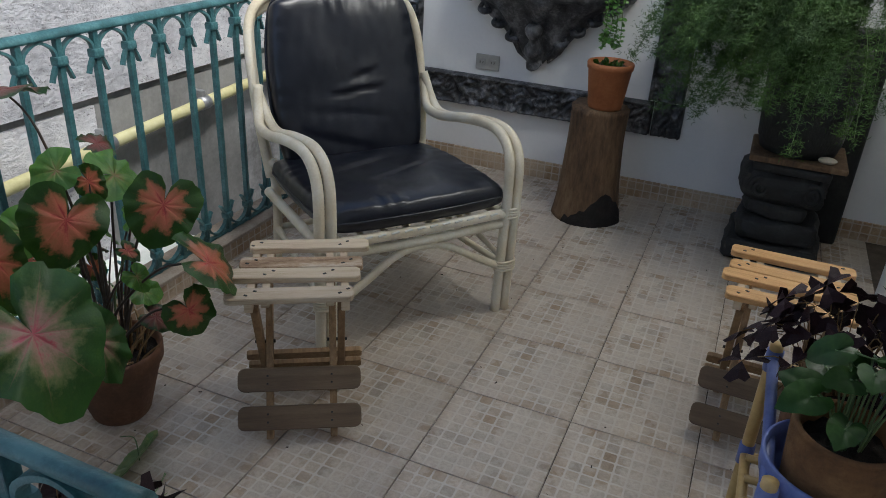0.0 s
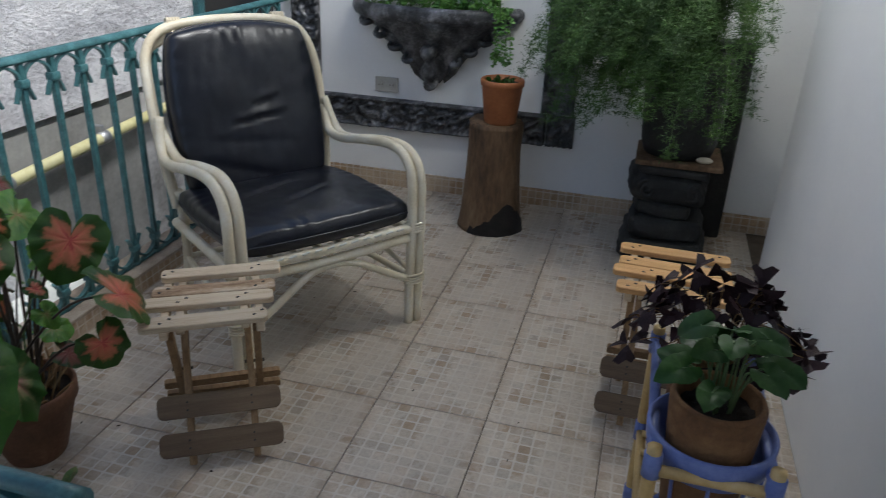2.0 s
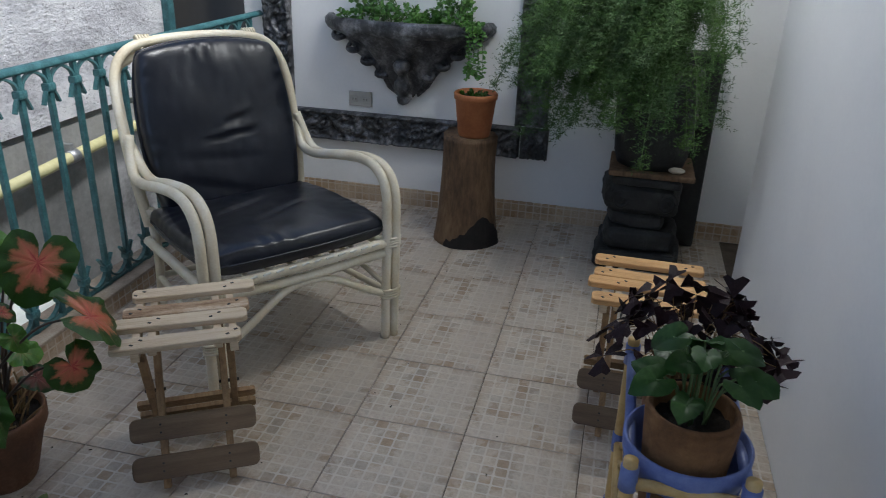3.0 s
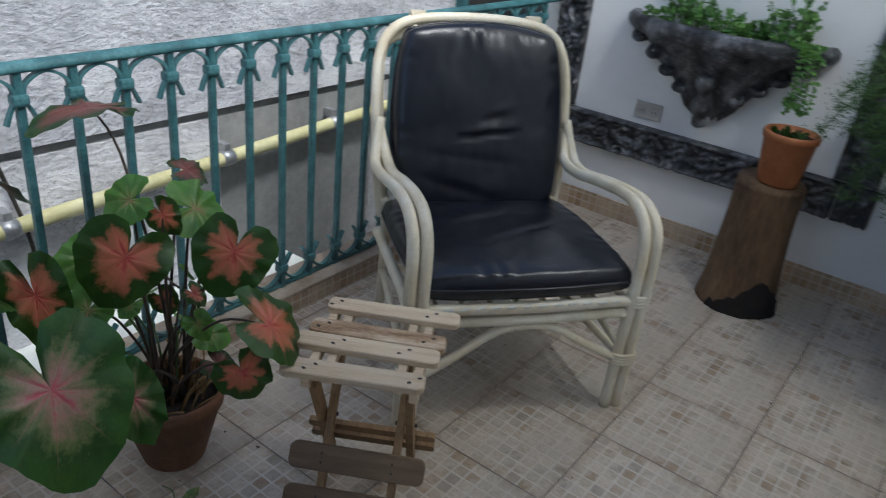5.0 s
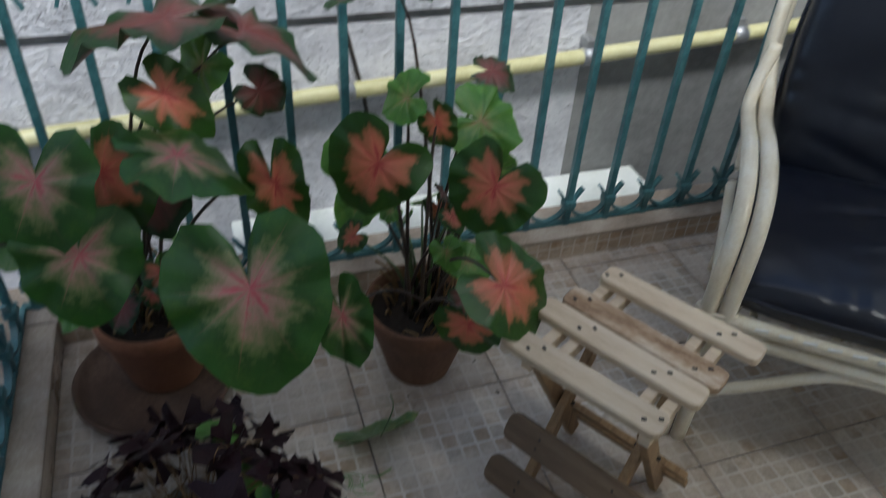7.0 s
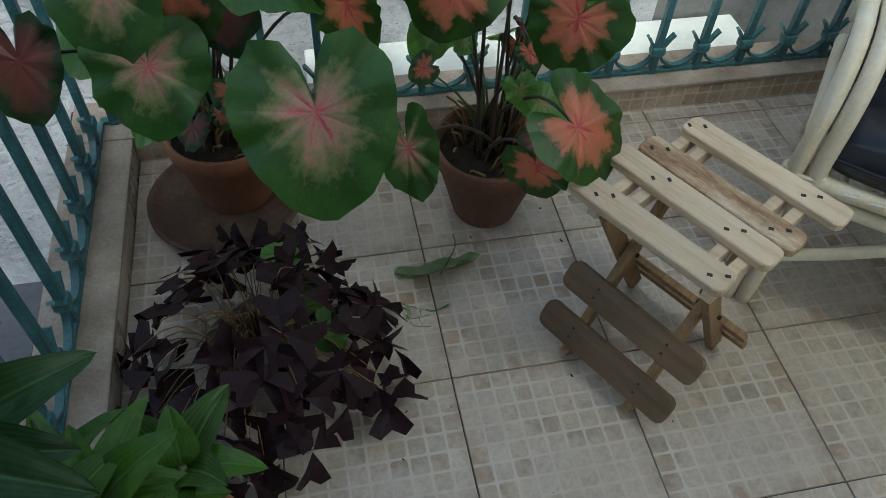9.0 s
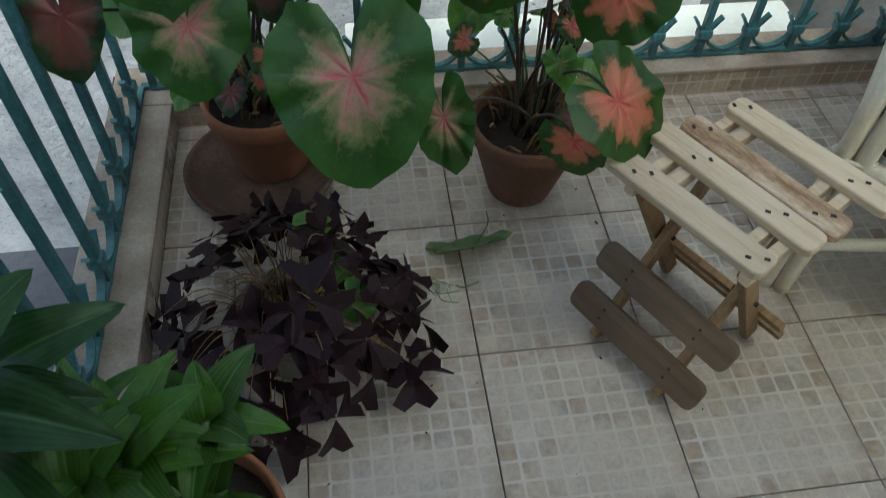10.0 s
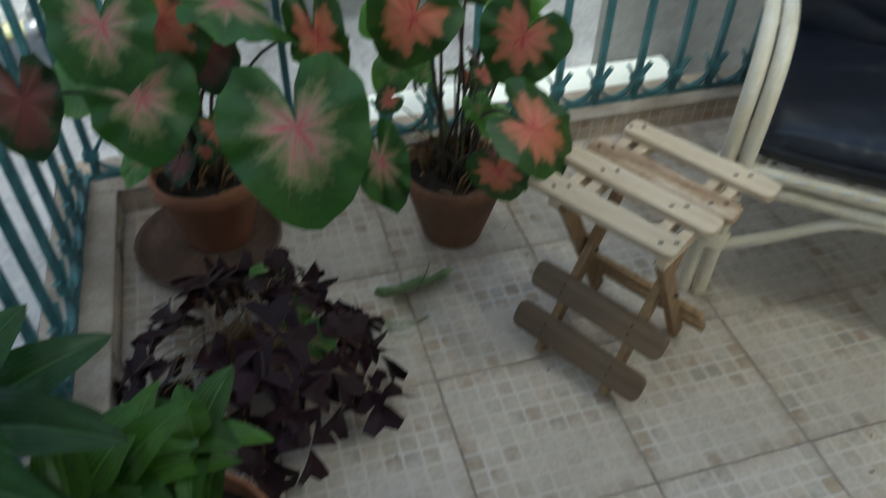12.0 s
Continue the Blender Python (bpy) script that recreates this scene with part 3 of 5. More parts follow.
def folding_stool(m, label, top_mat, stained, H=0.424, slip=(-0.018, -0.008, 0.006, 0.025)):
    """Local x along the slats, y away from its front; scissor legs with two slats low on each pair. slip: how far each top slat is moved along."""
    s = thing("folding_stool", m, label, "stool", "folding stools")
    rows, lengths = (-0.133, -0.034, 0.021, 0.124), (0.298, 0.318, 0.306, 0.310)
    for i, y in enumerate(rows):
        mat = M_stain if (stained and i == 2) else top_mat
        sl = part("top_slat", rounded_slat(lengths[i], 0.053, 0.015, 0.014), mat, s, "pine slat with a brown stain" if mat is M_stain else "")
        sl.matrix_local = pose(slip[i], y, H - 0.0075 - 0.001 * (i % 2), (0.6, -0.8, 0.9, -0.5)[i], 0, (0.8, -0.6, -0.9, 0.5)[i])
        for sx in (-1, 1):
            for e in (-0.009, 0.011):
                n = part("nail", block(0.0085, 0.0055, 0.002, pose(0, 0, 0, 0, 0, 30 * sx), 0.0008), M_nail, sl, "dark nail head")
                n.location = (sx * (0.108, 0.072, 0.118, 0.112)[i] + e - slip[i], 0.009 * (1 if e > 0 else -1), 0.008)
    for sx in (-1, 1):
        for off, y0, y1 in ((0.112, -0.150, 0.140), (0.076, -0.128, 0.150)):
            part("bearer", block(0.020, y1 - y0, 0.028, pose(sx * off, (y0 + y1) / 2, H - 0.0305), 0.003), M_pine, s, "pale pine bearer")

        def leg(x, y0, y1, z1):
            a, bb = Vector((x, y0, 0.008)), Vector((x, y1, z1))
            mid, d = (a + bb) / 2, bb - a
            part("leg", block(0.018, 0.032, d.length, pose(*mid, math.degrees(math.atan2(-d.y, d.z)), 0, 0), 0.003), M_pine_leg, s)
        # the inner pair comes to the floor in front, the outer pair behind
        leg(sx * 0.080, -0.155, 0.075, H - 0.046)
        leg(sx * 0.102, 0.090, -0.118, H - 0.046)
        part("bolt", tube([(sx * 0.066, -0.020, 0.215), (sx * 0.117, -0.020, 0.215)], 0.0045, 8, 1), M_nail, s, "dark pivot bolt", smooth=True)
    for sgn, foot, head in ((-1, -0.155, 0.075), (1, 0.090, -0.118)):
        dy, dz = abs(head - foot), H - 0.054
        tilt = math.degrees(math.atan2(dz, dy))
        for t in ((0.125, 0.345) if sgn < 0 else (0.135, 0.285)):
            y, z = foot - sgn * t * dy, 0.008 + t * dz
            nrm = Vector((0, sgn * dz, dy)).normalized()
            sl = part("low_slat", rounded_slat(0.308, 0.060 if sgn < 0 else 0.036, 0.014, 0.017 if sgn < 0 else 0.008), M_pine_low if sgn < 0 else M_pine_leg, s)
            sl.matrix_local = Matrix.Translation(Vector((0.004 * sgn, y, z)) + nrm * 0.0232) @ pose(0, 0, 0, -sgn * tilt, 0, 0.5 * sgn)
            for sx in (-1, 1):
                for e in (-0.010, 0.010):
                    n = part("nail", block(0.005, 0.005, 0.002, None, 0.0008), M_nail, sl, "dark nail head")
                    n.location = (sx * (0.080 if sgn < 0 else 0.102), e, 0.0075)
    return s


folding_stool(pose(0.409, 0.026, 0, 0, 0, -59.0), "small folding stool of bare pine slats with one stained slat", M_pine, True)
folding_stool(pose(0.905, -1.112, 0, 0, 0, -91), "small folding stool of yellow pine slats beside the plant stand", M_pine_new, False, 0.445, (0.003, -0.004, 0.002, 0.0))


# ---- plant materials ----
def leaf_material(name, centre, mid, band, edge, reach, vein, rough=0.36):
    """Heart leaf: coloured middle with ragged rays, green rim, paler veins. u runs from the stalk to the rim, v round it."""
    m, n, l, b = material(name)
    nt = m.node_tree
    uv = n.new("ShaderNodeUVMap")
    sep = n.new("ShaderNodeSeparateXYZ")
    l.new(uv.outputs[0], sep.inputs[0])
    comb = n.new("ShaderNodeCombineXYZ")
    l.new(maths(nt, "MULTIPLY", sep.outputs[1], 17.0), comb.inputs[0])
    l.new(maths(nt, "MULTIPLY", sep.outputs[0], 1.3), comb.inputs[1])
    info = n.new("ShaderNodeObjectInfo")
    l.new(maths(nt, "MULTIPLY", info.outputs["Random"], 40.0), comb.inputs[2])
    rays = n.new("ShaderNodeTexNoise")
    rays.inputs["Scale"].default_value, rays.inputs["Detail"].default_value = 1.0, 4
    l.new(comb.outputs[0], rays.inputs["Vector"])
    spot = noise_tex(nt, 46, 6, 0.75)
    wave = maths(nt, "ABSOLUTE", maths(nt, "SINE", maths(nt, "MULTIPLY", sep.outputs[1], 9 * math.pi)))
    v = maths(nt, "ADD", sep.outputs[0], maths(nt, "MULTIPLY", maths(nt, "SUBTRACT", rays.outputs["Fac"], 0.5), 0.65))
    v = maths(nt, "ADD", v, maths(nt, "MULTIPLY", maths(nt, "SUBTRACT", wave, 0.6), 0.15))
    v = maths(nt, "ADD", v, maths(nt, "MULTIPLY", maths(nt, "SUBTRACT", spot, 0.5), 0.75))
    col = ramp(nt, v, ((0.0, centre), (reach * 0.35, mid), (reach, band), (min(reach + 0.17, 0.9), edge), (1.0, tuple(c * 1.35 for c in edge))))
    lines = maths(nt, "MULTIPLY", maths(nt, "LESS_THAN", maths(nt, "MULTIPLY", wave, maths(nt, "ADD", sep.outputs[0], 0.12)), 0.035), maths(nt, "SUBTRACT", 0.9, sep.outputs[0]))
    col = mixed(nt, maths(nt, "MULTIPLY", lines, 0.7), col, vein)
    fleck = ramp(nt, noise_tex(nt, 30, 4, 0.75), ((0.52, (0, 0, 0)), (0.66, (1, 1, 1))))
    col = mixed(nt, maths(nt, "MULTIPLY", fleck, maths(nt, "MULTIPLY", sep.outputs[0], 0.5)), col, (edge[0] * 3.2, edge[1] * 1.9, edge[2] * 1.6))
    l.new(col, b.inputs["Base Color"])
    b.inputs["Roughness"].default_value = rough
    bumped(nt, b, maths(nt, "ADD", maths(nt, "MULTIPLY", wave, 1.1), spot), 0.45, 0.004)
    tr = n.new("ShaderNodeBsdfTranslucent")
    l.new(col, tr.inputs[0])
    mix = n.new("ShaderNodeMixShader")
    mix.inputs[0].default_value = 0.22
    l.new(b.outputs[0], mix.inputs[1]), l.new(tr.outputs[0], mix.inputs[2])
    l.new(mix.outputs[0], n["Material Output"].inputs[0])
    return m


M_coral = leaf_material("coral_heart_leaf", (0.45, 0.06, 0.05), (0.60, 0.17, 0.10), (0.42, 0.15, 0.07), (0.021, 0.066, 0.007), 0.50, (0.55, 0.10, 0.08))
M_pink = leaf_material("faded_pink_heart_leaf", (0.52, 0.10, 0.12), (0.42, 0.24, 0.18), (0.15, 0.18, 0.065), (0.024, 0.082, 0.011), 0.44, (0.42, 0.14, 0.13))
M_dusk = leaf_material("dark_rose_heart_leaf", (0.17, 0.04, 0.035), (0.18, 0.055, 0.045), (0.11, 0.055, 0.038), (0.016, 0.046, 0.013), 0.68, (0.25, 0.07, 0.06))
M_young = leaf_material("young_green_heart_leaf", (0.30, 0.18, 0.09), (0.20, 0.22, 0.06), (0.13, 0.24, 0.05), (0.07, 0.18, 0.028), 0.3, (0.16, 0.22, 0.08))
M_fallen = leaf_material("faded_green_leaf", (0.22, 0.26, 0.14), (0.20, 0.27, 0.13), (0.17, 0.25, 0.11), (0.12, 0.20, 0.075), 0.4, (0.26, 0.30, 0.17))
M_stalk = surface("dark_leaf_stalk", (0.02, 0.016, 0.012), (0.045, 0.03, 0.022), (0.09, 0.06, 0.035), 8, 80, 0.5, bump=0.1)
M_green_stalk = surface("green_leaf_stalk", (0.05, 0.09, 0.03), (0.09, 0.15, 0.05), (0.14, 0.2, 0.08), 8, 80, 0.5, bump=0.1)
M_straw = surface("dry_straw_stalk", (0.10, 0.05, 0.016), (0.21, 0.12, 0.042), (0.36, 0.24, 0.10), 8, 80, 0.7, bump=0.1)
M_purple = surface("dark_purple_leaf", (0.009, 0.003, 0.005), (0.019, 0.0065, 0.009), (0.042, 0.016, 0.019), 18, 140, 0.5, bump=0.2, vary=0.5)
M_purple.node_tree.nodes["Principled BSDF"].inputs["Specular IOR Level"].default_value = 0.2
def blade_material(name, dark, mid, light, rib, rough):
    """Lance leaf: u along it, v across; paler midrib, faint lengthwise veins."""
    m = surface(name, dark, mid, light, 9, 70, rough, bump=0.3, vary=0.7)
    nt = m.node_tree
    n, l, b = nt.nodes, nt.links, nt.nodes["Principled BSDF"]
    uv = n.new("ShaderNodeUVMap")
    sep = n.new("ShaderNodeSeparateXYZ")
    l.new(uv.outputs[0], sep.inputs[0])
    off = maths(nt, "ABSOLUTE", maths(nt, "SUBTRACT", sep.outputs[1], 0.5))
    col = b.inputs["Base Color"].links[0].from_socket
    lines = maths(nt, "MULTIPLY", maths(nt, "ADD", maths(nt, "SINE", maths(nt, "MULTIPLY", off, 62.0)), 1.0), 0.18)
    col = mixed(nt, lines, col, light)
    col = mixed(nt, maths(nt, "MULTIPLY", maths(nt, "LESS_THAN", off, 0.022), 0.65), col, rib)
    l.new(col, b.inputs["Base Color"])
    tr = n.new("ShaderNodeBsdfTranslucent")
    l.new(col, tr.inputs[0])
    mix = n.new("ShaderNodeMixShader")
    mix.inputs[0].default_value = 0.15
    l.new(b.outputs[0], mix.inputs[1]), l.new(tr.outputs[0], mix.inputs[2])
    l.new(mix.outputs[0], n["Material Output"].inputs[0])
    b.inputs["Specular IOR Level"].default_value = 0.34
    return m


M_lily = blade_material("broad_green_leaf", (0.014, 0.048, 0.003), (0.032, 0.090, 0.007), (0.072, 0.160, 0.016), (0.10, 0.20, 0.04), 0.40)
M_lily_dark = blade_material("broad_dark_green_leaf", (0.006, 0.026, 0.004), (0.013, 0.046, 0.008), (0.034, 0.088, 0.020), (0.07, 0.14, 0.045), 0.40)
M_round = surface("glossy_round_leaf", (0.009, 0.034, 0.006), (0.019, 0.056, 0.010), (0.042, 0.098, 0.020), 12, 90, 0.38, bump=0.15, vary=0.5)
M_round.node_tree.nodes["Principled BSDF"].inputs["Specular IOR Level"].default_value = 0.22
M_jade = surface("fresh_small_leaf", (0.06, 0.16, 0.03), (0.11, 0.26, 0.05), (0.19, 0.36, 0.09), 14, 90, 0.4, bump=0.1)
M_fern = surface("feathery_fern_green", (0.014, 0.045, 0.004), (0.032, 0.088, 0.008), (0.085, 0.17, 0.020), 4, 60, 0.6, bump=0.05)
M_terra = surface("terracotta", (0.15, 0.055, 0.026), (0.27, 0.105, 0.05), (0.36, 0.16, 0.085), 7, 90, 0.75, bump=0.35, depth=0.0015, spread=(0.28, 0.72))
M_terra_old = surface("stained_terracotta", (0.08, 0.038, 0.02), (0.18, 0.082, 0.042), (0.30, 0.17, 0.10), 6, 90, 0.8, bump=0.4, depth=0.0015)
M_soil = surface("potting_soil", (0.008, 0.006, 0.004), (0.022, 0.015, 0.010), (0.05, 0.035, 0.022), 25, 120, 0.95, bump=1.0, depth=0.006)
M_plastic = surface("cloudy_plastic_pot", (0.22, 0.20, 0.17), (0.36, 0.34, 0.30), (0.48, 0.46, 0.42), 6, 60, 0.45, bump=0.1)
M_pewter = surface("blackened_pewter_relief", (0.016, 0.016, 0.018), (0.070, 0.072, 0.076), (0.30, 0.30, 0.32), 14, 70, 0.40, metal=0.25, bump=0.7, depth=0.004, spread=(0.36, 0.68))
M_basalt = surface("dark_carved_stone", (0.005, 0.0055, 0.0055), (0.014, 0.015, 0.0145), (0.045, 0.046, 0.043), 8, 70, 0.65, bump=0.7, depth=0.004)
M_bark = surface("charred_log", (0.035, 0.019, 0.010), (0.145, 0.085, 0.043), (0.25, 0.165, 0.092), 5, 40, 0.85, bump=0.8, depth=0.006, stretch=(1.6, 1.6, 0.4))
M_char = surface("burnt_log_foot", (0.004, 0.0035, 0.003), (0.011, 0.009, 0.008), (0.025, 0.02, 0.017), 14, 90, 0.9, bump=0.9, depth=0.006)
M_socket = surface("ivory_plastic", (0.36, 0.35, 0.32), (0.42, 0.41, 0.38), (0.47, 0.46, 0.43), 6, 60, 0.45, bump=0.05)
M_bamboo = surface("yellow_bamboo", (0.40, 0.25, 0.08), (0.56, 0.38, 0.15), (0.66, 0.50, 0.26), 6, 70, 0.4, bump=0.15)
M_blue = surface("blue_tape_and_plastic", (0.07, 0.10, 0.27), (0.125, 0.17, 0.40), (0.21, 0.26, 0.50), 8, 80, 0.4, bump=0.15)
M_shell = surface("pale_pebble", (0.45, 0.38, 0.28), (0.6, 0.53, 0.42), (0.7, 0.64, 0.55), 15, 90, 0.6)

HEART = ((0, 1.0), (12, 0.91), (30, 0.80), (60, 0.70), (90, 0.68), (120, 0.73), (145, 0.75), (163, 0.62), (174, 0.36), (180, 0.13))


def heart_leaf(length, width=1.0, droop=0.25, fold=0.12, ripple=0.05, seed=0.0, na=44, nr=7):
    """A heart-shaped blade in the xy plane, stalk at the origin, tip along x."""
    b = bmesh.new()
    uv = b.loops.layers.uv.new("UVMap")
    def rad(deg):
        deg = abs(deg)
        for (a, ra), (c, rc) in zip(HEART, HEART[1:]):
            if deg <= c:
                k = (deg - a) / (c - a)
                k = k * k * (3 - 2 * k) if c > 140 else k
                return ra + (rc - ra) * k
        return HEART[-1][1]
    def place(r, deg):
        a = radians(deg)
        q = rad(deg) * r * (1 + 0.10 * noise.noise(Vector((deg * 0.03, seed, 0))) + 0.04 * noise.noise(Vector((deg * 0.12, seed, 5))))
        x, y = q * math.cos(a), q * math.sin(a) * width
        z = -droop * (x * x * (0.8 if x > 0 else 0.35) + 0.5 * y * y) + fold * abs(y) * (1 - 0.5 * abs(y))
        z += ripple * r * r * noise.noise(Vector((math.cos(a) * 2.2 + seed, math.sin(a) * 2.2, 0)))
        z += ripple * 0.5 * r ** 3 * noise.noise(Vector((math.cos(a) * 7 + seed, math.sin(a) * 7, 3)))
        return Vector((x, y, z)) * length
    angs = [-179.5 + 359.0 * i / na for i in range(na + 1)]
    c = b.verts.new((0, 0, 0))
    rings = [[b.verts.new(place((k / nr) ** 0.85, d)) for d in angs] for k in range(1, nr + 1)]
    def face(vs, us):
        f = b.faces.new(vs)
        for lp, u in zip(f.loops, us):
            lp[uv].uv = u
    for i in range(na):
        v0, v1 = i / na, (i + 1) / na
        face((c, rings[0][i], rings[0][i + 1]), ((0, (v0 + v1) / 2), (1 / nr, v0), (1 / nr, v1)))
        for k in range(nr - 1):
            r0, r1 = (k + 1) / nr, (k + 2) / nr
            face((rings[k][i], rings[k + 1][i], rings[k + 1][i + 1], rings[k][i + 1]), ((r0, v0), (r1, v0), (r1, v1), (r0, v1)))
    return b


def frame_of(p, tip, normal):
    """A pose with x along tip and z along normal."""
    x = Vector(tip).normalized()
    z = Vector(normal)
    z = (z - x * z.dot(x)).normalized()
    y = z.cross(x)
    m = Matrix((x, y, z)).transposed().to_4x4()
    m.translation = p
    return m


def pot(parent, r_rim, r_foot, h, mat, rim=0.022, thick=0.009, soil=0.03, at=(0, 0, 0), lip=0.006):
    prof = [(r_foot * 0.6, 0.0), (r_foot, 0.0), (r_foot + 0.004, 0.008), (r_rim - lip, h - rim), (r_rim, h - rim + 0.003), (r_rim + 0.002, h - 0.006), (r_rim - 0.001, h),
            (r_rim - thick * 0.6, h + 0.001), (r_rim - thick, h - 0.004), (r_rim - thick - 0.004, h - soil - 0.006)]
    body = part("pot_body", lathe(prof, 44, 0.012), mat, parent, smooth=True)
    body.location = at
    b = bmesh.new()
    rr = r_rim - thick - 0.002
    rings = []
    for k in range(1, 9):
        rings.append([b.verts.new((rr * k / 8 * math.cos(a), rr * k / 8 * math.sin(a), h - soil + 0.010 * noise.noise(Vector((k * math.cos(a), k * math.sin(a), r_rim * 30))) + 0.006 * (1 - k / 8)))
                      for a in [2 * math.pi * i / 28 for i in range(28)]])
    top = b.verts.new((0, 0, h - soil + 0.008))
    for i in range(28):
        b.faces.new((top, rings[0][i], rings[0][(i + 1) % 28]))
        for k in range(7):
            b.faces.new((rings[k][i], rings[k + 1][i], rings[k + 1][(i + 1) % 28], rings[k][(i + 1) % 28]))
    s = part("soil", b, M_soil, parent, "dark potting soil", smooth=True)
    s.location = at
    return body


def caladium(name, base, pot_args, leaves, label, seed):
    """A potted heart-leaved plant. leaves: place, tip way, normal, length, width, material, droop."""
    rnd = random.Random(seed)
    c = thing(name, pose(*base), label, "potted plant", "heart-leaved plants")
    pot(c, *pot_args)
    h = pot_args[2] - 0.035
    o = Vector(base)
    for i, (p, tip, nrm, ln, w, mat, droop) in enumerate(leaves):
        p = Vector(p) - o
        lf = part("leaf", heart_leaf(ln, w, droop, rnd.uniform(0.08, 0.30), rnd.uniform(0.16, 0.32), seed + i * 1.7), mat, c, smooth=True)
        lf.matrix_local = frame_of(p, tip, nrm)
        a = rnd.uniform(0, 6.28)
        root = Vector((0.035 * math.cos(a), 0.035 * math.sin(a), h))
        out = p - root
        mid1 = root + Vector((out.x * 0.22, out.y * 0.22, out.z * 0.45))
        mid2 = root + Vector((out.x * 0.62, out.y * 0.62, out.z * 0.85 + 0.01))
        part("leaf_stalk", tube([root, mid1, mid2, p - Vector(nrm).normalized() * 0.003], lambda t: 0.0048 - 0.0026 * t, 7, 5), M_stalk, c, smooth=True)
    for i in range(11):
        a, r = rnd.uniform(0, 6.28), rnd.uniform(0.05, 0.15)
        p = Vector((r * math.cos(a), r * math.sin(a), h + rnd.uniform(0.08, 0.34)))
        mat = (M_young, M_young, M_coral, M_dusk)[i % 4]
        lf = part("leaf", heart_leaf(rnd.uniform(0.032, 0.06), rnd.uniform(0.85, 1.05), 0.35, 0.15, 0.15, seed + 40 + i), mat, c, smooth=True)
        lf.matrix_local = frame_of(p, (math.cos(a), math.sin(a), -0.7), (-0.3 + 0.3 * math.cos(a), -0.6 + 0.3 * math.sin(a), 0.7))
        part("leaf_stalk", tube([(0.02 * math.cos(a), 0.02 * math.sin(a), h), (p.x * 0.4, p.y * 0.4, h + (p.z - h) * 0.6), p], lambda t: 0.0038 - 0.002 * t, 6, 4), M_stalk if i % 2 else M_green_stalk, c, smooth=True)
    b = bmesh.new()
    for i in range(46):
        a, r = rnd.uniform(0, 6.28), rnd.uniform(0.01, 0.085)
        ln = rnd.uniform(0.02, 0.11)
        tube([(r * math.cos(a), r * math.sin(a), h - 0.01), (r * 1.2 * math.cos(a + 0.2), r * 1.2 * math.sin(a + 0.2), h + ln * 0.6), (r * 1.5 * math.cos(a + 0.5), r * 1.5 * math.sin(a + 0.5), h + ln)], 0.0028, 5, 2, bm=b)
    tagged(part("stalk_litter", b, M_straw, c, "dry cut stalks and litter", smooth=True), kind="stuff")
    return c


UP = Vector((0, 0, 1))
caladium("heart_leaf_plant", (0.165, 0.435, 0.0), (0.122, 0.070, 0.205, M_terra_old, 0.045), (
    ((0.233, 0.271, 0.602), (-0.42, 0.05, -0.85), (-0.55, -0.75, 0.30), 0.112, 1.10, M_coral, 0.25),
    ((0.051, 0.371, 0.613), (-0.50, 0.05, -0.80), (-0.40, -0.85, 0.35), 0.118, 1.10, M_coral, 0.35),
    ((0.164, 0.167, 0.385), (0.25, -0.25, -0.90), (-0.45, -0.75, 0.35), 0.082, 1.05, M_coral, 0.25),
    ((0.206, 0.132, 0.498), (0.66, -0.28, -0.52), (0.10, -0.50, 0.86), 0.128, 1.0, M_coral, 0.50),
    ((0.173, 0.425, 0.650), (0.35, -0.30, -0.75), (-0.45, -0.75, 0.35), 0.062, 0.85, M_coral, 0.35),
    ((0.270, 0.450, 0.625), (0.75, -0.20, -0.35), (-0.35, -0.55, 0.85), 0.098, 1.05, M_young, 0.30),
    ((0.325, 0.550, 0.672), (0.85, -0.30, -0.22), (-0.10, -0.40, 0.90), 0.062, 1.0, M_dusk, 0.55),
    ((0.140, 0.600, 0.842), (-0.92, 0.20, 0.02), (0.0, 0.10, 0.97), 0.130, 0.85, M_dusk, 0.45),
    ((0.224, 0.523, 0.378), (0.35, -0.30, -0.80), (-0.45, -0.75, 0.35), 0.050, 0.95, M_coral, 0.3),
    ((-0.052, 0.216, 0.415), (0.15, -0.30, -0.93), (-0.25, -0.80, 0.30), 0.125, 0.62, M_pink, 0.25),
    ((0.130, 0.470, 0.680), (-0.30, 0.30, -0.20), (-0.45, -0.55, 0.70), 0.075, 1.0, M_young, 0.3),
    ((0.040, 0.500, 0.560), (-0.70, 0.10, -0.45), (-0.55, -0.65, 0.45), 0.085, 1.0, M_young, 0.4),
    ((0.290, 0.400, 0.545), (0.45, -0.10, -0.80), (-0.30, -0.80, 0.45), 0.060, 1.0, M_young, 0.3),
    ((0.060, 0.560, 0.400), (-0.60, -0.20, -0.50), (-0.45, -0.65, 0.60), 0.075, 1.0, M_young, 0.3),
    ((0.240, 0.380, 0.340), (0.65, -0.40, -0.30), (-0.25, -0.55, 0.75), 0.060, 1.0, M_young, 0.3),
    ((0.170, 0.320, 0.430), (0.20, -0.45, -0.70), (-0.35, -0.70, 0.50), 0.045, 1.0, M_young, 0.3),
    ((0.330, 0.480, 0.470), (0.75, 0.10, -0.50), (-0.15, -0.65, 0.60), 0.062, 1.0, M_young, 0.3),
), "red-hearted green caladium in a stained terracotta pot beside the stool", 11)
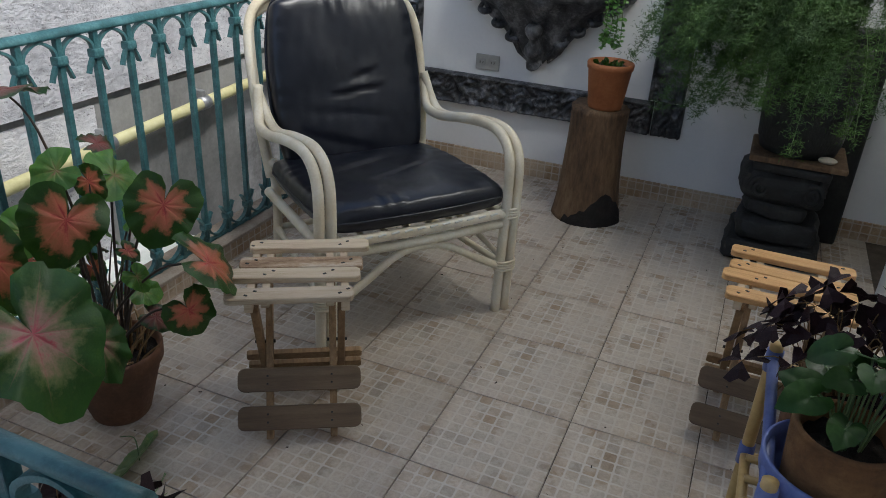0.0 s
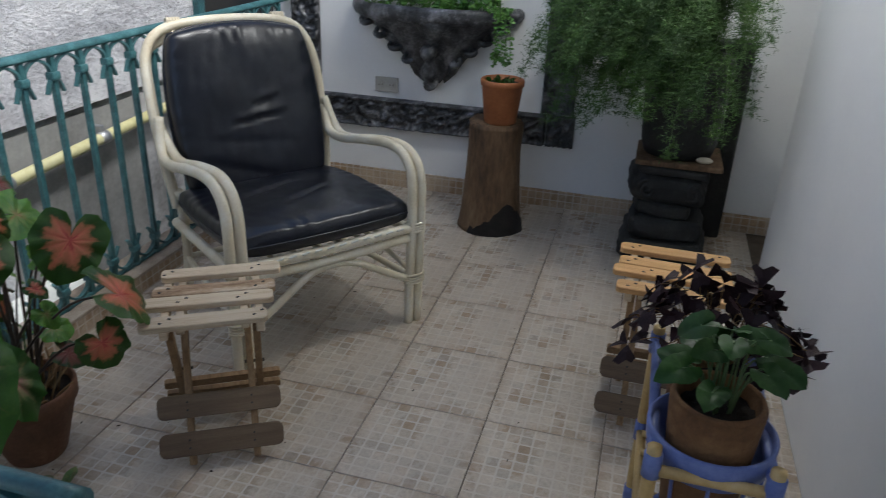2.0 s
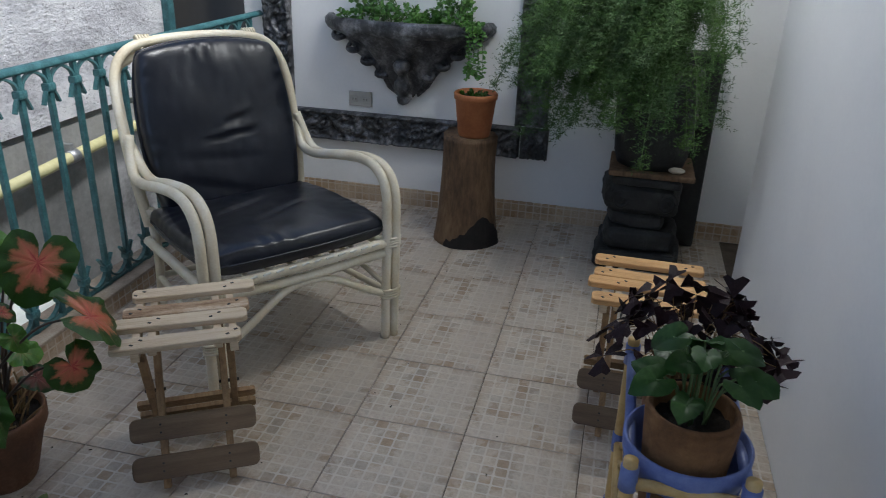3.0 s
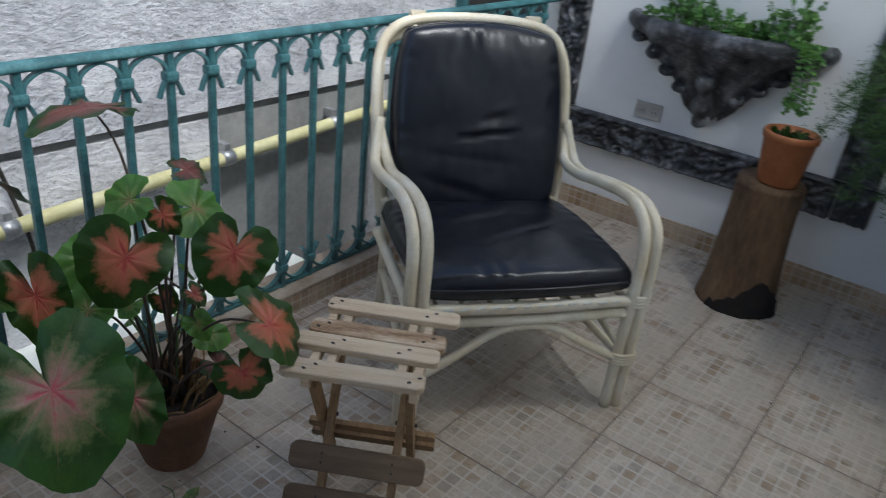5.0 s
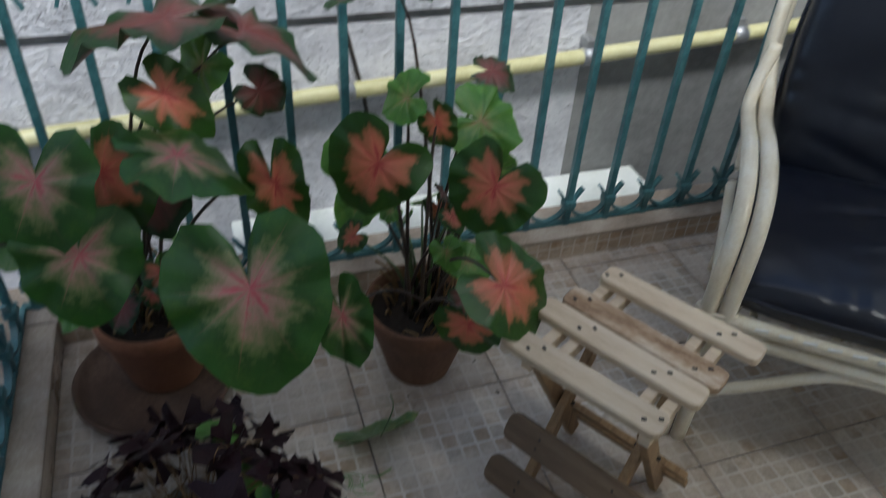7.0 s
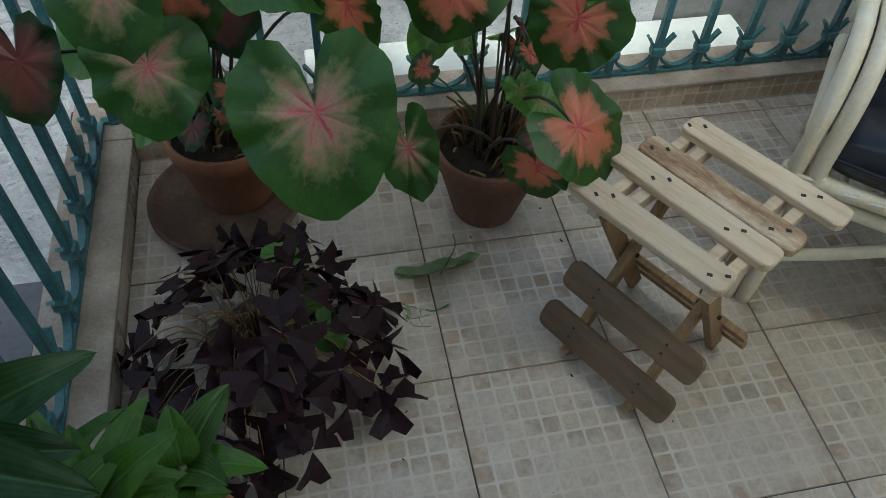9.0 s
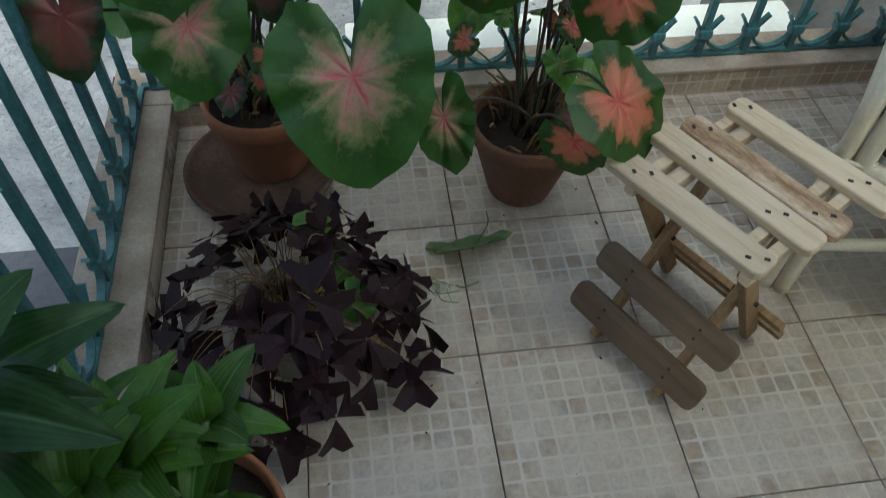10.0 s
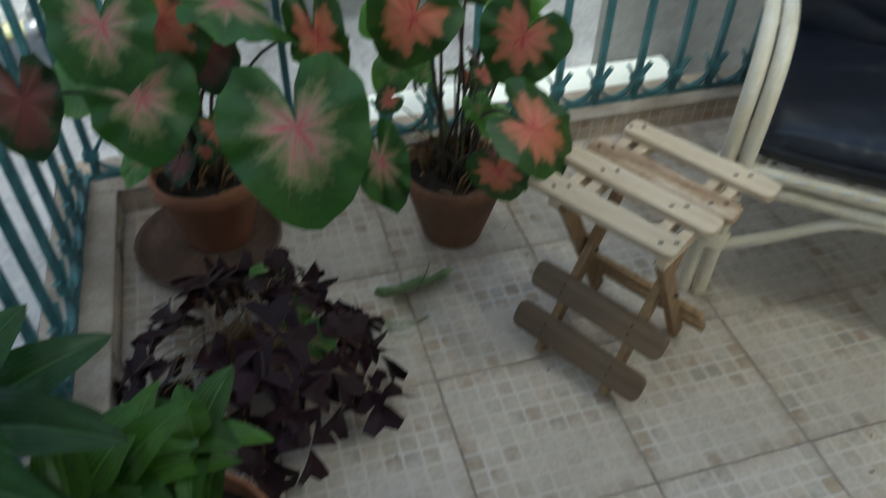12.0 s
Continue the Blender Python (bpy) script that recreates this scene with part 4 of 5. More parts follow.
caladium("heart_leaf_plant", (-0.390, 0.562, 0.014), (0.124, 0.078, 0.200, M_terra, 0.045), (
    ((-0.198, 0.206, 0.518), (0.06, -0.60, -0.82), (-0.10, -0.66, 0.62), 0.185, 1.02, M_pink, 0.28),
    ((-0.262, 0.585, 0.812), (-0.95, 0.10, -0.10), (-0.10, 0.06, 0.97), 0.185, 0.80, M_dusk, 0.40),
    ((-0.135, 0.610, 0.770), (0.90, -0.10, -0.40), (0.36, 0.02, 0.92), 0.165, 0.85, M_dusk, 0.35),
    ((-0.285, 0.550, 0.690), (0.62, -0.50, -0.55), (-0.25, -0.60, 0.65), 0.105, 0.85, M_coral, 0.35),
    ((-0.276, 0.370, 0.675), (0.92, 0.10, -0.30), (0.20, -0.05, 0.96), 0.140, 0.95, M_pink, 0.55),
    ((-0.392, 0.392, 0.648), (0.30, -0.40, -0.70), (-0.25, -0.70, 0.55), 0.110, 1.05, M_coral, 0.35),
    ((-0.477, 0.348, 0.672), (-0.15, -0.45, -0.75), (-0.10, -0.65, 0.65), 0.130, 1.0, M_pink, 0.35),
    ((-0.442, 0.308, 0.556), (-0.10, -0.50, -0.80), (-0.05, -0.75, 0.55), 0.125, 1.1, M_pink, 0.30),
    ((-0.128, 0.370, 0.600), (0.10, -0.25, -0.95), (-0.30, -0.85, 0.20), 0.125, 0.66, M_coral, 0.20),
    ((-0.632, 0.340, 0.560), (-0.02, -0.30, -0.95), (0.15, -0.85, 0.35), 0.120, 0.75, M_dusk, 0.20),
    ((-0.215, 0.600, 0.715), (-0.50, 0.10, -0.60), (-0.50, -0.55, 0.60), 0.085, 1.0, M_young, 0.4),
    ((-0.120, 0.590, 0.660), (0.60, 0.10, -0.55), (-0.25, -0.65, 0.60), 0.075, 0.9, M_dusk, 0.4),
    ((-0.520, 0.420, 0.560), (-0.65, -0.20, -0.45), (-0.20, -0.60, 0.75), 0.110, 1.0, M_young, 0.4),
    ((-0.340, 0.480, 0.560), (0.10, -0.45, -0.75), (-0.30, -0.70, 0.50), 0.110, 1.0, M_dusk, 0.4),
), "tall caladium with large pink-hearted leaves in a terracotta pot", 23)
# Saucer terracotta painted darker to hold the shade around the pot.
M_saucer = surface("dark_stained_terracotta", (0.045, 0.026, 0.016), (0.095, 0.052, 0.032), (0.19, 0.12, 0.075), 7, 90, 0.7, bump=0.4, depth=0.0015)
sc = thing("saucer", pose(-0.415, 0.530, 0.0), "wide shallow terracotta saucer under the plant pot", "saucer")
part("dish", lathe([(0.10, 0.0), (0.142, 0.0), (0.166, 0.024), (0.172, 0.027), (0.172, 0.032), (0.165, 0.033), (0.158, 0.026), (0.138, 0.0135), (0.02, 0.0128)], 56, 0.008), M_saucer, sc, smooth=True)



# ---- purple shamrock plants ----
def shamrock_leaf(size, seed):
    b = bmesh.new()
    for k in range(3):
        a = radians(120 * k + 12 * noise.noise(Vector((seed, k, 0))))
        d, s = Vector((math.cos(a), math.sin(a), 0)), Vector((-math.sin(a), math.cos(a), 0))
        dr = 0.35 + 0.4 * noise.noise(Vector((seed * 3, k * 2, 1)))
        def pt(u, v):
            return (d * u + s * v + UP * (0.30 * abs(v) - dr * u * u)) * size
        tip_in, c0, c1, mid = b.verts.new(pt(0.03, 0)), b.verts.new(pt(0.88, 0.62)), b.verts.new(pt(0.88, -0.62)), b.verts.new(pt(0.80, 0))
        e0, e1 = b.verts.new(pt(1.0, 0.34)), b.verts.new(pt(1.0, -0.34))
        q0, q1, qm = b.verts.new(pt(0.45, 0.30)), b.verts.new(pt(0.45, -0.30)), b.verts.new(pt(0.45, 0))
        for f in ((tip_in, q0, qm), (tip_in, qm, q1), (qm, q0, c0, e0), (qm, e0, mid), (qm, mid, e1), (qm, e1, c1, q1)):
            b.faces.new(f)
    return b


def shamrock(base, pot_args, pot_mat, leaves, spread, low, high, size, label, seed, squash=(1, 1)):
    rnd = random.Random(seed)
    c = thing("purple_shamrock", pose(*base), label, "potted plant", "purple shamrocks")
    pot(c, *pot_args[:3], pot_mat, 0.012, 0.006)
    h = pot_args[2] - 0.03
    meshes = []
    for k in range(5):
        me = bpy.data.meshes.new("shamrock_leaf")
        bb = shamrock_leaf(1.0, seed + k * 2.3)
        bb.to_mesh(me)
        bb.free()
        me.materials.append(M_purple)
        meshes.append(me)
    st = bmesh.new()
    for i in range(leaves):
        a = rnd.uniform(0, 2 * math.pi)
        r = spread * math.sqrt(rnd.uniform(0.09, 1.0))
        z = high - (high - low) * (r / spread) ** 1.6 + rnd.uniform(-0.03, 0.03)
        p = Vector((r * math.cos(a) * squash[0], r * math.sin(a) * squash[1], max(z, 0.045)))
        root = Vector((0.35 * pot_args[0] * math.cos(a + rnd.uniform(-0.8, 0.8)), 0.35 * pot_args[0] * math.sin(a), h))
        tube([root, root.lerp(p, 0.5) + UP * (0.05 + 0.04 * rnd.random()), p], 0.0011, 4, 4, bm=st)
        o = new("leaf", meshes[i % 5])
        o.parent = c
        tilt = Vector((math.cos(a) * 0.8, math.sin(a) * 0.8, rnd.uniform(0.25, 1.0)))
        o.matrix_local = frame_of(p, (rnd.uniform(-1, 1), rnd.uniform(-1, 1), -0.3), tilt) @ Matrix.Scale(size * rnd.uniform(0.75, 1.2), 4)
    for i in range(150):
        a, r = rnd.uniform(0, 6.28), rnd.uniform(0.02, pot_args[0] * 1.15)
        tube([(0.02 * math.cos(a), 0.02 * math.sin(a), h), (r * 0.6 * math.cos(a), r * 0.6 * math.sin(a), h + rnd.uniform(0.03, 0.09)), (r * math.cos(a + 0.3), r * math.sin(a + 0.3), h + rnd.uniform(0.0, 0.07))], 0.0016, 4, 3, bm=st)
    tagged(part("straw", st, M_straw, c, "thin dry straw-coloured stalks", smooth=True), kind="stuff")
    return c


ox = shamrock((-0.350, 0.062, 0.0), (0.098, 0.072, 0.125), M_plastic, 66, 0.275, 0.06, 0.27, 0.060, "dark purple shamrock plant sprawling over a pale plastic pot", 5, (0.90, 1.04))
for p, t in (((0.085, 0.055, 0.17), (0.6, -0.2, -0.3)), ((0.12, -0.01, 0.15), (0.6, -0.6, -0.3)), ((0.06, 0.13, 0.2), (0.5, 0.5, -0.2))):
    g = part("weed_leaf", heart_leaf(0.05, 1.05, 0.3, 0.1, 0.08, 3.3), M_young, ox, "bright green weed leaf", smooth=True)
    g.matrix_local = frame_of(p, t, (-0.3, -0.5, 0.8))


# ---- broad-leaved plant by the short railing ----
def blade(length, width, droop, fold, seed, na=16, nw=6, taper=1.0):
    """A lance-shaped leaf along x, arching down, with a sunken midrib."""
    b = bmesh.new()
    uv = b.loops.layers.uv.new("UVMap")
    rows = []
    for i in range(na + 1):
        t = i / na
        half = width / 2 * (math.sin(math.pi * min(1, t ** 0.75 * 0.98 + 0.02)) ** 0.62) * (1 - 0.15 * t * taper)
        x, z = length * (t - 0.10 * droop * t * t), length * (0.55 * droop * t - 1.0 * droop * t * t)
        row = []
        for k in range(nw + 1):
            s = 2 * k / nw - 1
            y = s * half + 0.02 * length * noise.noise(Vector((t * 2 + seed, 0, 0)))
            row.append(b.verts.new((x, y, z + fold * abs(s) * half + 0.035 * width * noise.noise(Vector((t * 6 + seed, s * 2, 0))) - 0.04 * width * math.exp(-(s * 5) ** 2))))
        rows.append(row)
    for i, (r0, r1) in enumerate(zip(rows, rows[1:])):
        for k in range(nw):
            f = b.faces.new((r0[k], r0[k + 1], r1[k + 1], r1[k]))
            for lp, (du, dv) in zip(f.loops, ((0, 0), (0, 1), (1, 1), (1, 0))):
                lp[uv].uv = ((i + du) / na, (k + dv) / nw)
    return b


def broad_plant(name, base, pot_args, rosettes, label, mat, seed):
    rnd = random.Random(seed)
    c = thing(name, pose(*base), label, "potted plant")
    pot(c, *pot_args)
    h = pot_args[2] - 0.035
    for (rx, ry, rz, n, ln, wd, rise) in rosettes:
        part("stem", tube([(rx * 0.4, ry * 0.4, h), (rx * 0.7, ry * 0.7, (h + rz) / 2), (rx, ry, rz)], 0.006, 7, 4), M_green_stalk, c, smooth=True)
        for i in range(n):
            a = 2.4 * i + rnd.uniform(-0.3, 0.3)
            el = rise * (0.25 + 0.75 * i / n) + rnd.uniform(-0.1, 0.15)
            lf = part("leaf", blade(ln * rnd.uniform(0.75, 1.15), wd * rnd.uniform(0.8, 1.15), rnd.uniform(0.45, 0.95), rnd.uniform(0.15, 0.4), seed + i * 1.3 + rx * 50), mat, c, smooth=True)
            d = Vector((math.cos(a) * math.cos(el), math.sin(a) * math.cos(el), math.sin(el)))
            lf.matrix_local = frame_of(Vector((rx, ry, rz - 0.02 + 0.012 * i / n)), d, UP + d * 0.01)
    return c


broad_plant("broad_leaf_plant", (-0.475, -0.375, 0.0), (0.142, 0.090, 0.255, M_terra, 0.04), (
    (0.035, -0.060, 0.310, 8, 0.130, 0.062, 0.9), (-0.045, 0.06, 0.375, 9, 0.140, 0.066, 0.9), (-0.085, 0.02, 0.400, 8, 0.150, 0.068, 0.8),
    (0.005, 0.01, 0.335, 7, 0.125, 0.060, 0.8), (-0.03, -0.11, 0.345, 7, 0.155, 0.070, 0.7), (0.045, 0.030, 0.285, 6, 0.105, 0.052, 1.0), (-0.12, 0.16, 0.300, 9, 0.120, 0.035, 0.8), (0.055, 0.105, 0.370, 7, 0.112, 0.060, 1.0)),
    "bushy broad-leaved green plant in a round terracotta pot", M_lily, 31)
giant = thing("large_leaf_plant", pose(-0.560, -0.565, 0.0), "tall plant with long dark green leaves beside the short railing", "potted plant")
pot(giant, 0.056, 0.042, 0.13, M_terra_old, 0.03)
for i, (p, q, nrm, wd) in enumerate((
        ((-0.670, -0.300, 0.52), (-0.565, -0.160, 0.635), (-0.1, -0.45, 0.9), 0.085), ((-0.665, -0.240, 0.46), (-0.475, -0.180, 0.56), (-0.1, -0.40, 0.9), 0.080),
        ((-0.660, -0.300, 0.52), (-0.445, -0.380, 0.60), (0.1, -0.20, 0.95), 0.085), ((-0.655, -0.370, 0.55), (-0.505, -0.470, 0.62), (0.15, -0.25, 0.95), 0.080),
        ((-0.655, -0.420, 0.50), (-0.590, -0.560, 0.60), (0.2, -0.20, 0.95), 0.075), ((-0.650, -0.270, 0.47), (-0.490, -0.300, 0.53), (0.0, -0.30, 0.95), 0.070),
        ((-0.655, -0.350, 0.46), (-0.480, -0.460, 0.52), (0.2, -0.15, 0.95), 0.080), ((-0.660, -0.220, 0.42), (-0.570, -0.110, 0.47), (0.0, -0.35, 0.95), 0.070),
        ((-0.640, -0.460, 0.44), (-0.500, -0.560, 0.50), (0.2, -0.10, 0.95), 0.090), ((-0.650, -0.400, 0.40), (-0.520, -0.520, 0.44), (0.2, -0.10, 0.95), 0.090),
        ((-0.660, -0.330, 0.55), (-0.560, -0.400, 0.64), (0.1, -0.30, 0.95), 0.085))):
    o = Vector((-0.560, -0.565, 0.0))
    p, q = Vector(p), Vector(q)
    d = q - p
    lf = part("leaf", blade(d.length * 0.86, wd * 1.08, 0.70, 0.20, 3.1 * i, 24, 10), M_lily_dark, giant, smooth=True)
    lf.matrix_local = frame_of(p - o, d, nrm)
    p = p - o
    part("leaf_stalk", tube([(0.01 * i - 0.03, 0.01, 0.12), (p.x * 0.6, p.y * 0.35, p.z * 0.6), (p.x, p.y * 0.85, p.z * 0.92), p], 0.004, 6, 5), M_green_stalk, giant, smooth=True)

# fallen bits on the floor
fl = thing("fallen_leaf", pose(0.045, 0.245, 0.002), "curled pale green leaf fallen on the tiles", "leaf")
blade_ob = part("blade", heart_leaf(0.118, 0.62, -0.18, 0.40, 0.1, 9.0), M_fallen, fl, smooth=True)
blade_ob.matrix_local = frame_of((-0.045, 0.0, 0.014), (0.97, 0.1, 0.0), (0.1, 0.62, 0.75))
part("stalk", tube([(-0.02, 0, 0.012), (0.02, 0.05, 0.03), (0.03, 0.11, 0.004)], 0.0016, 5, 5), M_green_stalk, fl, smooth=True)
cl = thing("plant_clipping", pose(-0.04, 0.155, 0.0), "thin dry green tendril lying on the tiles", "clipping")
rnd = random.Random(4)
b = bmesh.new()
for i in range(9):
    a = rnd.uniform(0, 6.28)
    x, y = rnd.uniform(-0.03, 0.03), rnd.uniform(-0.02, 0.02)
    tube([(x, y, 0.002), (x + 0.02 * math.cos(a), y + 0.02 * math.sin(a), 0.006), (x + 0.05 * math.cos(a + 0.6), y + 0.04 * math.sin(a + 0.6), 0.002)], 0.0008, 4, 4, bm=b)
part("tendrils", b, M_jade, cl)

b = bmesh.new()
for i in range(70):
    x, y = rnd.uniform(-0.5, 1.9), rnd.uniform(-1.2, 0.6)
    sz = rnd.uniform(0.0012, 0.0034)
    block(sz * rnd.uniform(1, 3), sz, sz * 0.6, pose(x, y, 0.0008 + sz * 0.3, rnd.uniform(-20, 20), 0, rnd.uniform(0, 180)), 0, b)
tagged(part("floor_litter", b, M_soil), "tiny dark crumbs of soil on the tiles", "litter", kind="stuff")

# ---- the white wall: carved frame, basin, socket ----
def relief_strip(name, x, y0, y1, z0, z1, parent, seed):
    """A moulded strip on the wall, facing the room, covered in leafy relief with raised edges."""
    b = bmesh.new()
    ny, nz = max(6, int(abs(y1 - y0) / 0.007)), max(6, int((z1 - z0) / 0.007))
    long_y = abs(y1 - y0) > (z1 - z0)
    rows = []
    for j in range(nz + 1):
        row = []
        for i in range(ny + 1):
            u, v = i / ny, j / nz
            y, z = y0 + (y1 - y0) * u, z0 + (z1 - z0) * v
            across, along = (v, y) if long_y else (u, z)
            e = min(across, 1 - across)
            h = 0.028 + 0.016 * math.exp(-((e - 0.06) / 0.045) ** 2)
            sw = math.sin(along * 34 + 5 * math.sin((across - 0.5) * 6 + along * 9) + seed)
            h += 0.003 * sw * math.sin(math.pi * across) ** 0.7
            curl = noise.noise(Vector((y * 17, z * 17, seed + 9)))
            h += 0.013 * math.sin(curl * 15) * math.sin(math.pi * across) ** 0.6
            h += 0.012 * noise.noise(Vector((y * 38, z * 38, seed))) + 0.008 * abs(noise.noise(Vector((y * 80, z * 80, seed + 4))))
            if e < 0.001 or min(u, 1 - u) < 0.001 or min(v, 1 - v) < 0.001:
                h = 0.0
            row.append(b.verts.new((x - max(h, 0), y + (0.004 * noise.noise(Vector((z * 20, y * 20, seed))) if h else 0), z)))
        rows.append(row)
    for j in range(nz):
        for i in range(ny):
            b.faces.new((rows[j][i], rows[j][i + 1], rows[j + 1][i + 1], rows[j + 1][i]))
    return part(name, b, M_pewter, parent, smooth=True)


fr = thing("wall_frame", pose(0, 0, 0), "ornate blackened pewter frame moulding on the white wall", "frame")
WX = EAST - 0.001
relief_strip("bottom_moulding", WX, 0.74, -0.53, 0.305, 0.455, fr, 1.0)
relief_strip("side_moulding", WX, 0.74, 0.605, 0.458, 1.55, fr, 2.0)
relief_strip("side_moulding", WX, -0.50, -0.655, 0.458, 1.55, fr, 3.0)
relief_strip("corner_moulding", WX, -0.533, -0.665, 0.303, 0.455, fr, 4.0)

ba = thing("wall_basin", pose(EAST - 0.002, 0.02, 0), "dark carved half-round basin mounted on the white wall", "wall basin")
b = bmesh.new()
prof = [(0.055, 0.565), (0.10, 0.60), (0.14, 0.66), (0.175, 0.70), (0.25, 0.76), (0.29, 0.80), (0.36, 0.84), (0.372, 0.848), (0.395, 0.858), (0.408, 0.878), (0.408, 0.900), (0.392, 0.916), (0.370, 0.917), (0.352, 0.90), (0.33, 0.86), (0.05, 0.84)]
rows = []
for r, z in prof:
    row = []
    for k in range(61):
        a = math.pi * k / 60
        depth = min(r, 0.40) * 0.52
        carve = 0.05 * math.sin(a * 9 + z * 30) * (1 if z < 0.85 else 0.0) + (0.20 * noise.noise(Vector((a * 3.2, z * 13, 2))) + 0.10 * noise.noise(Vector((a * 9, z * 26, 4)))) * (1 if z < 0.845 else 0.15)
        q = 1 + carve * (0.9 if z < 0.85 else 0.3)
        row.append(b.verts.new((-depth * math.sin(a) * q, r * math.cos(a) * (1 + carve * 0.35), z + 0.012 * math.sin(a * 11) * (1 if z < 0.8 else 0))))
    rows.append(row)
for r0, r1 in zip(rows, rows[1:]):
    for k in range(60):
        b.faces.new((r0[k], r0[k + 1], r1[k + 1], r1[k]))
part("bowl", b, M_pewter, ba, smooth=True)
rnd = random.Random(8)
for side in (-1, 1):
    for k in range(4):
        y = side * (0.10 + 0.07 * k)
        z = 0.625 + 0.055 * k
        part("scroll", tube([(-0.01, y - side * 0.03, z + 0.05), (-0.06 - 0.012 * k, y, z + 0.03), (-0.07, y + side * 0.035, z + 0.035), (-0.05, y + side * 0.03, z + 0.06)], lambda t: 0.019 * (1 - 0.5 * t), 8, 5), M_pewter, ba, "carved leaf scroll", smooth=True)
part("tip", tube([(-0.03, 0, 0.545), (-0.06, 0.01, 0.575), (-0.10, 0, 0.66), (-0.13, 0.0, 0.74)], lambda t: 0.022 + 0.02 * math.sin(t * 9) ** 2, 9, 6), M_pewter, ba, "carved drop at the foot", smooth=True)


def leafy(b, p, d, size, rnd):
    """One small cupped leaf."""
    d = d.normalized()
    s = d.cross(Vector((rnd.uniform(-1, 1), rnd.uniform(-1, 1), rnd.uniform(-1, 1)))).normalized()
    up = s.cross(d)
    pts = [p, p + (d * 0.4 + s * 0.32 + up * 0.06) * size, p + (d * 0.85 + s * 0.26 + up * 0.1) * size, p + (d * 1.05) * size, p + (d * 0.85 - s * 0.26 + up * 0.1) * size, p + (d * 0.4 - s * 0.32 + up * 0.06) * size]
    vs = [b.verts.new(q) for q in pts]
    b.faces.new((vs[0], vs[1], vs[2], vs[3])), b.faces.new((vs[0], vs[3], vs[4], vs[5]))


jp = thing("basin_plant", pose(EAST - 0.002, 0.02, 0), "fresh green small-leaved succulent spilling from the basin", "plant")
b, st = bmesh.new(), bmesh.new()
for i in range(74):
    y, x = rnd.uniform(-0.32, 0.25), -rnd.uniform(0.03, 0.15)
    hgt = rnd.uniform(0.05, 0.15) * (1 + 0.4 * math.sin(y * 18))
    top = Vector((x + rnd.uniform(-0.03, 0.02), y + rnd.uniform(-0.05, 0.05), 0.88 + hgt))
    tube([(x, y, 0.86), (x, y, 0.88 + hgt * 0.5), top], 0.002, 4, 2, bm=st)
    for k in range(16):
        leafy(b, Vector((x, y, 0.88)).lerp(top, rnd.uniform(0.3, 1.0)), Vector((rnd.uniform(-1, 1), rnd.uniform(-1, 1), rnd.uniform(-0.2, 0.9))), rnd.uniform(0.016, 0.030), rnd)
for i in range(4):
    y0 = -0.30 - 0.02 * i
    line = spline([(-0.15, y0, 0.93), (-0.20, y0 - 0.02, 0.90), (-0.21, y0 - 0.03, 0.80 - 0.03 * i), (-0.20, y0 - 0.02 + 0.02 * i, 0.70 + 0.02 * i)], 10)
    tube(line, 0.0018, 4, 1, bm=st, raw=True)
    for q in line:
        for k in range(3):
            leafy(b, q, Vector((rnd.uniform(-1, 1), rnd.uniform(-1, 1), rnd.uniform(-0.6, 0.5))), rnd.uniform(0.014, 0.024), rnd)
part("stem", st, M_green_stalk, jp)
tagged(part("leaves", b, M_jade, jp, "fresh green small leaves"), kind="stuff")

so = thing("wall_socket", pose(EAST - 0.001, 0.262, 0.520, 0, 0, 90), "ivory plastic double socket plate on the white wall", "socket")
part("plate", block(0.118, 0.010, 0.072, pose(0, 0.004, 0), 0.004), M_socket, so)
for x in (-0.028, 0.028):
    part("outlet", block(0.034, 0.004, 0.030, pose(x, 0.0105, 0), 0.003), M_socket, so)
    for dx in (-0.007, 0.007):
        part("slot", block(0.003, 0.003, 0.010, pose(x + dx, 0.0125, 0)), M_nail, so, "dark pin slot")

# ---- log with a small pot ----
lg2 = thing("log_pedestal", pose(2.075, -0.355, 0), "upright weathered log used as a plant stand, burnt at its foot", "log")
def log_radius(t):
    return 0.114 + 0.034 * (1 - t) ** 2.2 + 0.004 * t ** 6
b = bmesh.new()
rings = []
for k in range(26):
    t = k / 25
    ring = []
    for i in range(48):
        a = 2 * math.pi * i / 48
        r = log_radius(t) * (1 + 0.05 * noise.noise(Vector((math.cos(a) * 2.2, math.sin(a) * 2.2, t * 1.2))) + 0.03 * noise.noise(Vector((math.cos(a) * 8, math.sin(a) * 8, t * 2.5))))
        z = 0.485 * t + (0.012 * noise.noise(Vector((math.cos(a) * 3, math.sin(a) * 3, 7))) if k == 25 else 0)
        ring.append(b.verts.new((r * math.cos(a), r * math.sin(a), z)))
    rings.append(ring)
for r0, r1 in zip(rings, rings[1:]):
    for i in range(48):
        b.faces.new((r0[i], r0[(i + 1) % 48], r1[(i + 1) % 48], r1[i]))
b.faces.new(rings[0][::-1]), b.faces.new(rings[-1])
part("trunk", b, M_bark, lg2, smooth=True)
b = bmesh.new()
rings = []
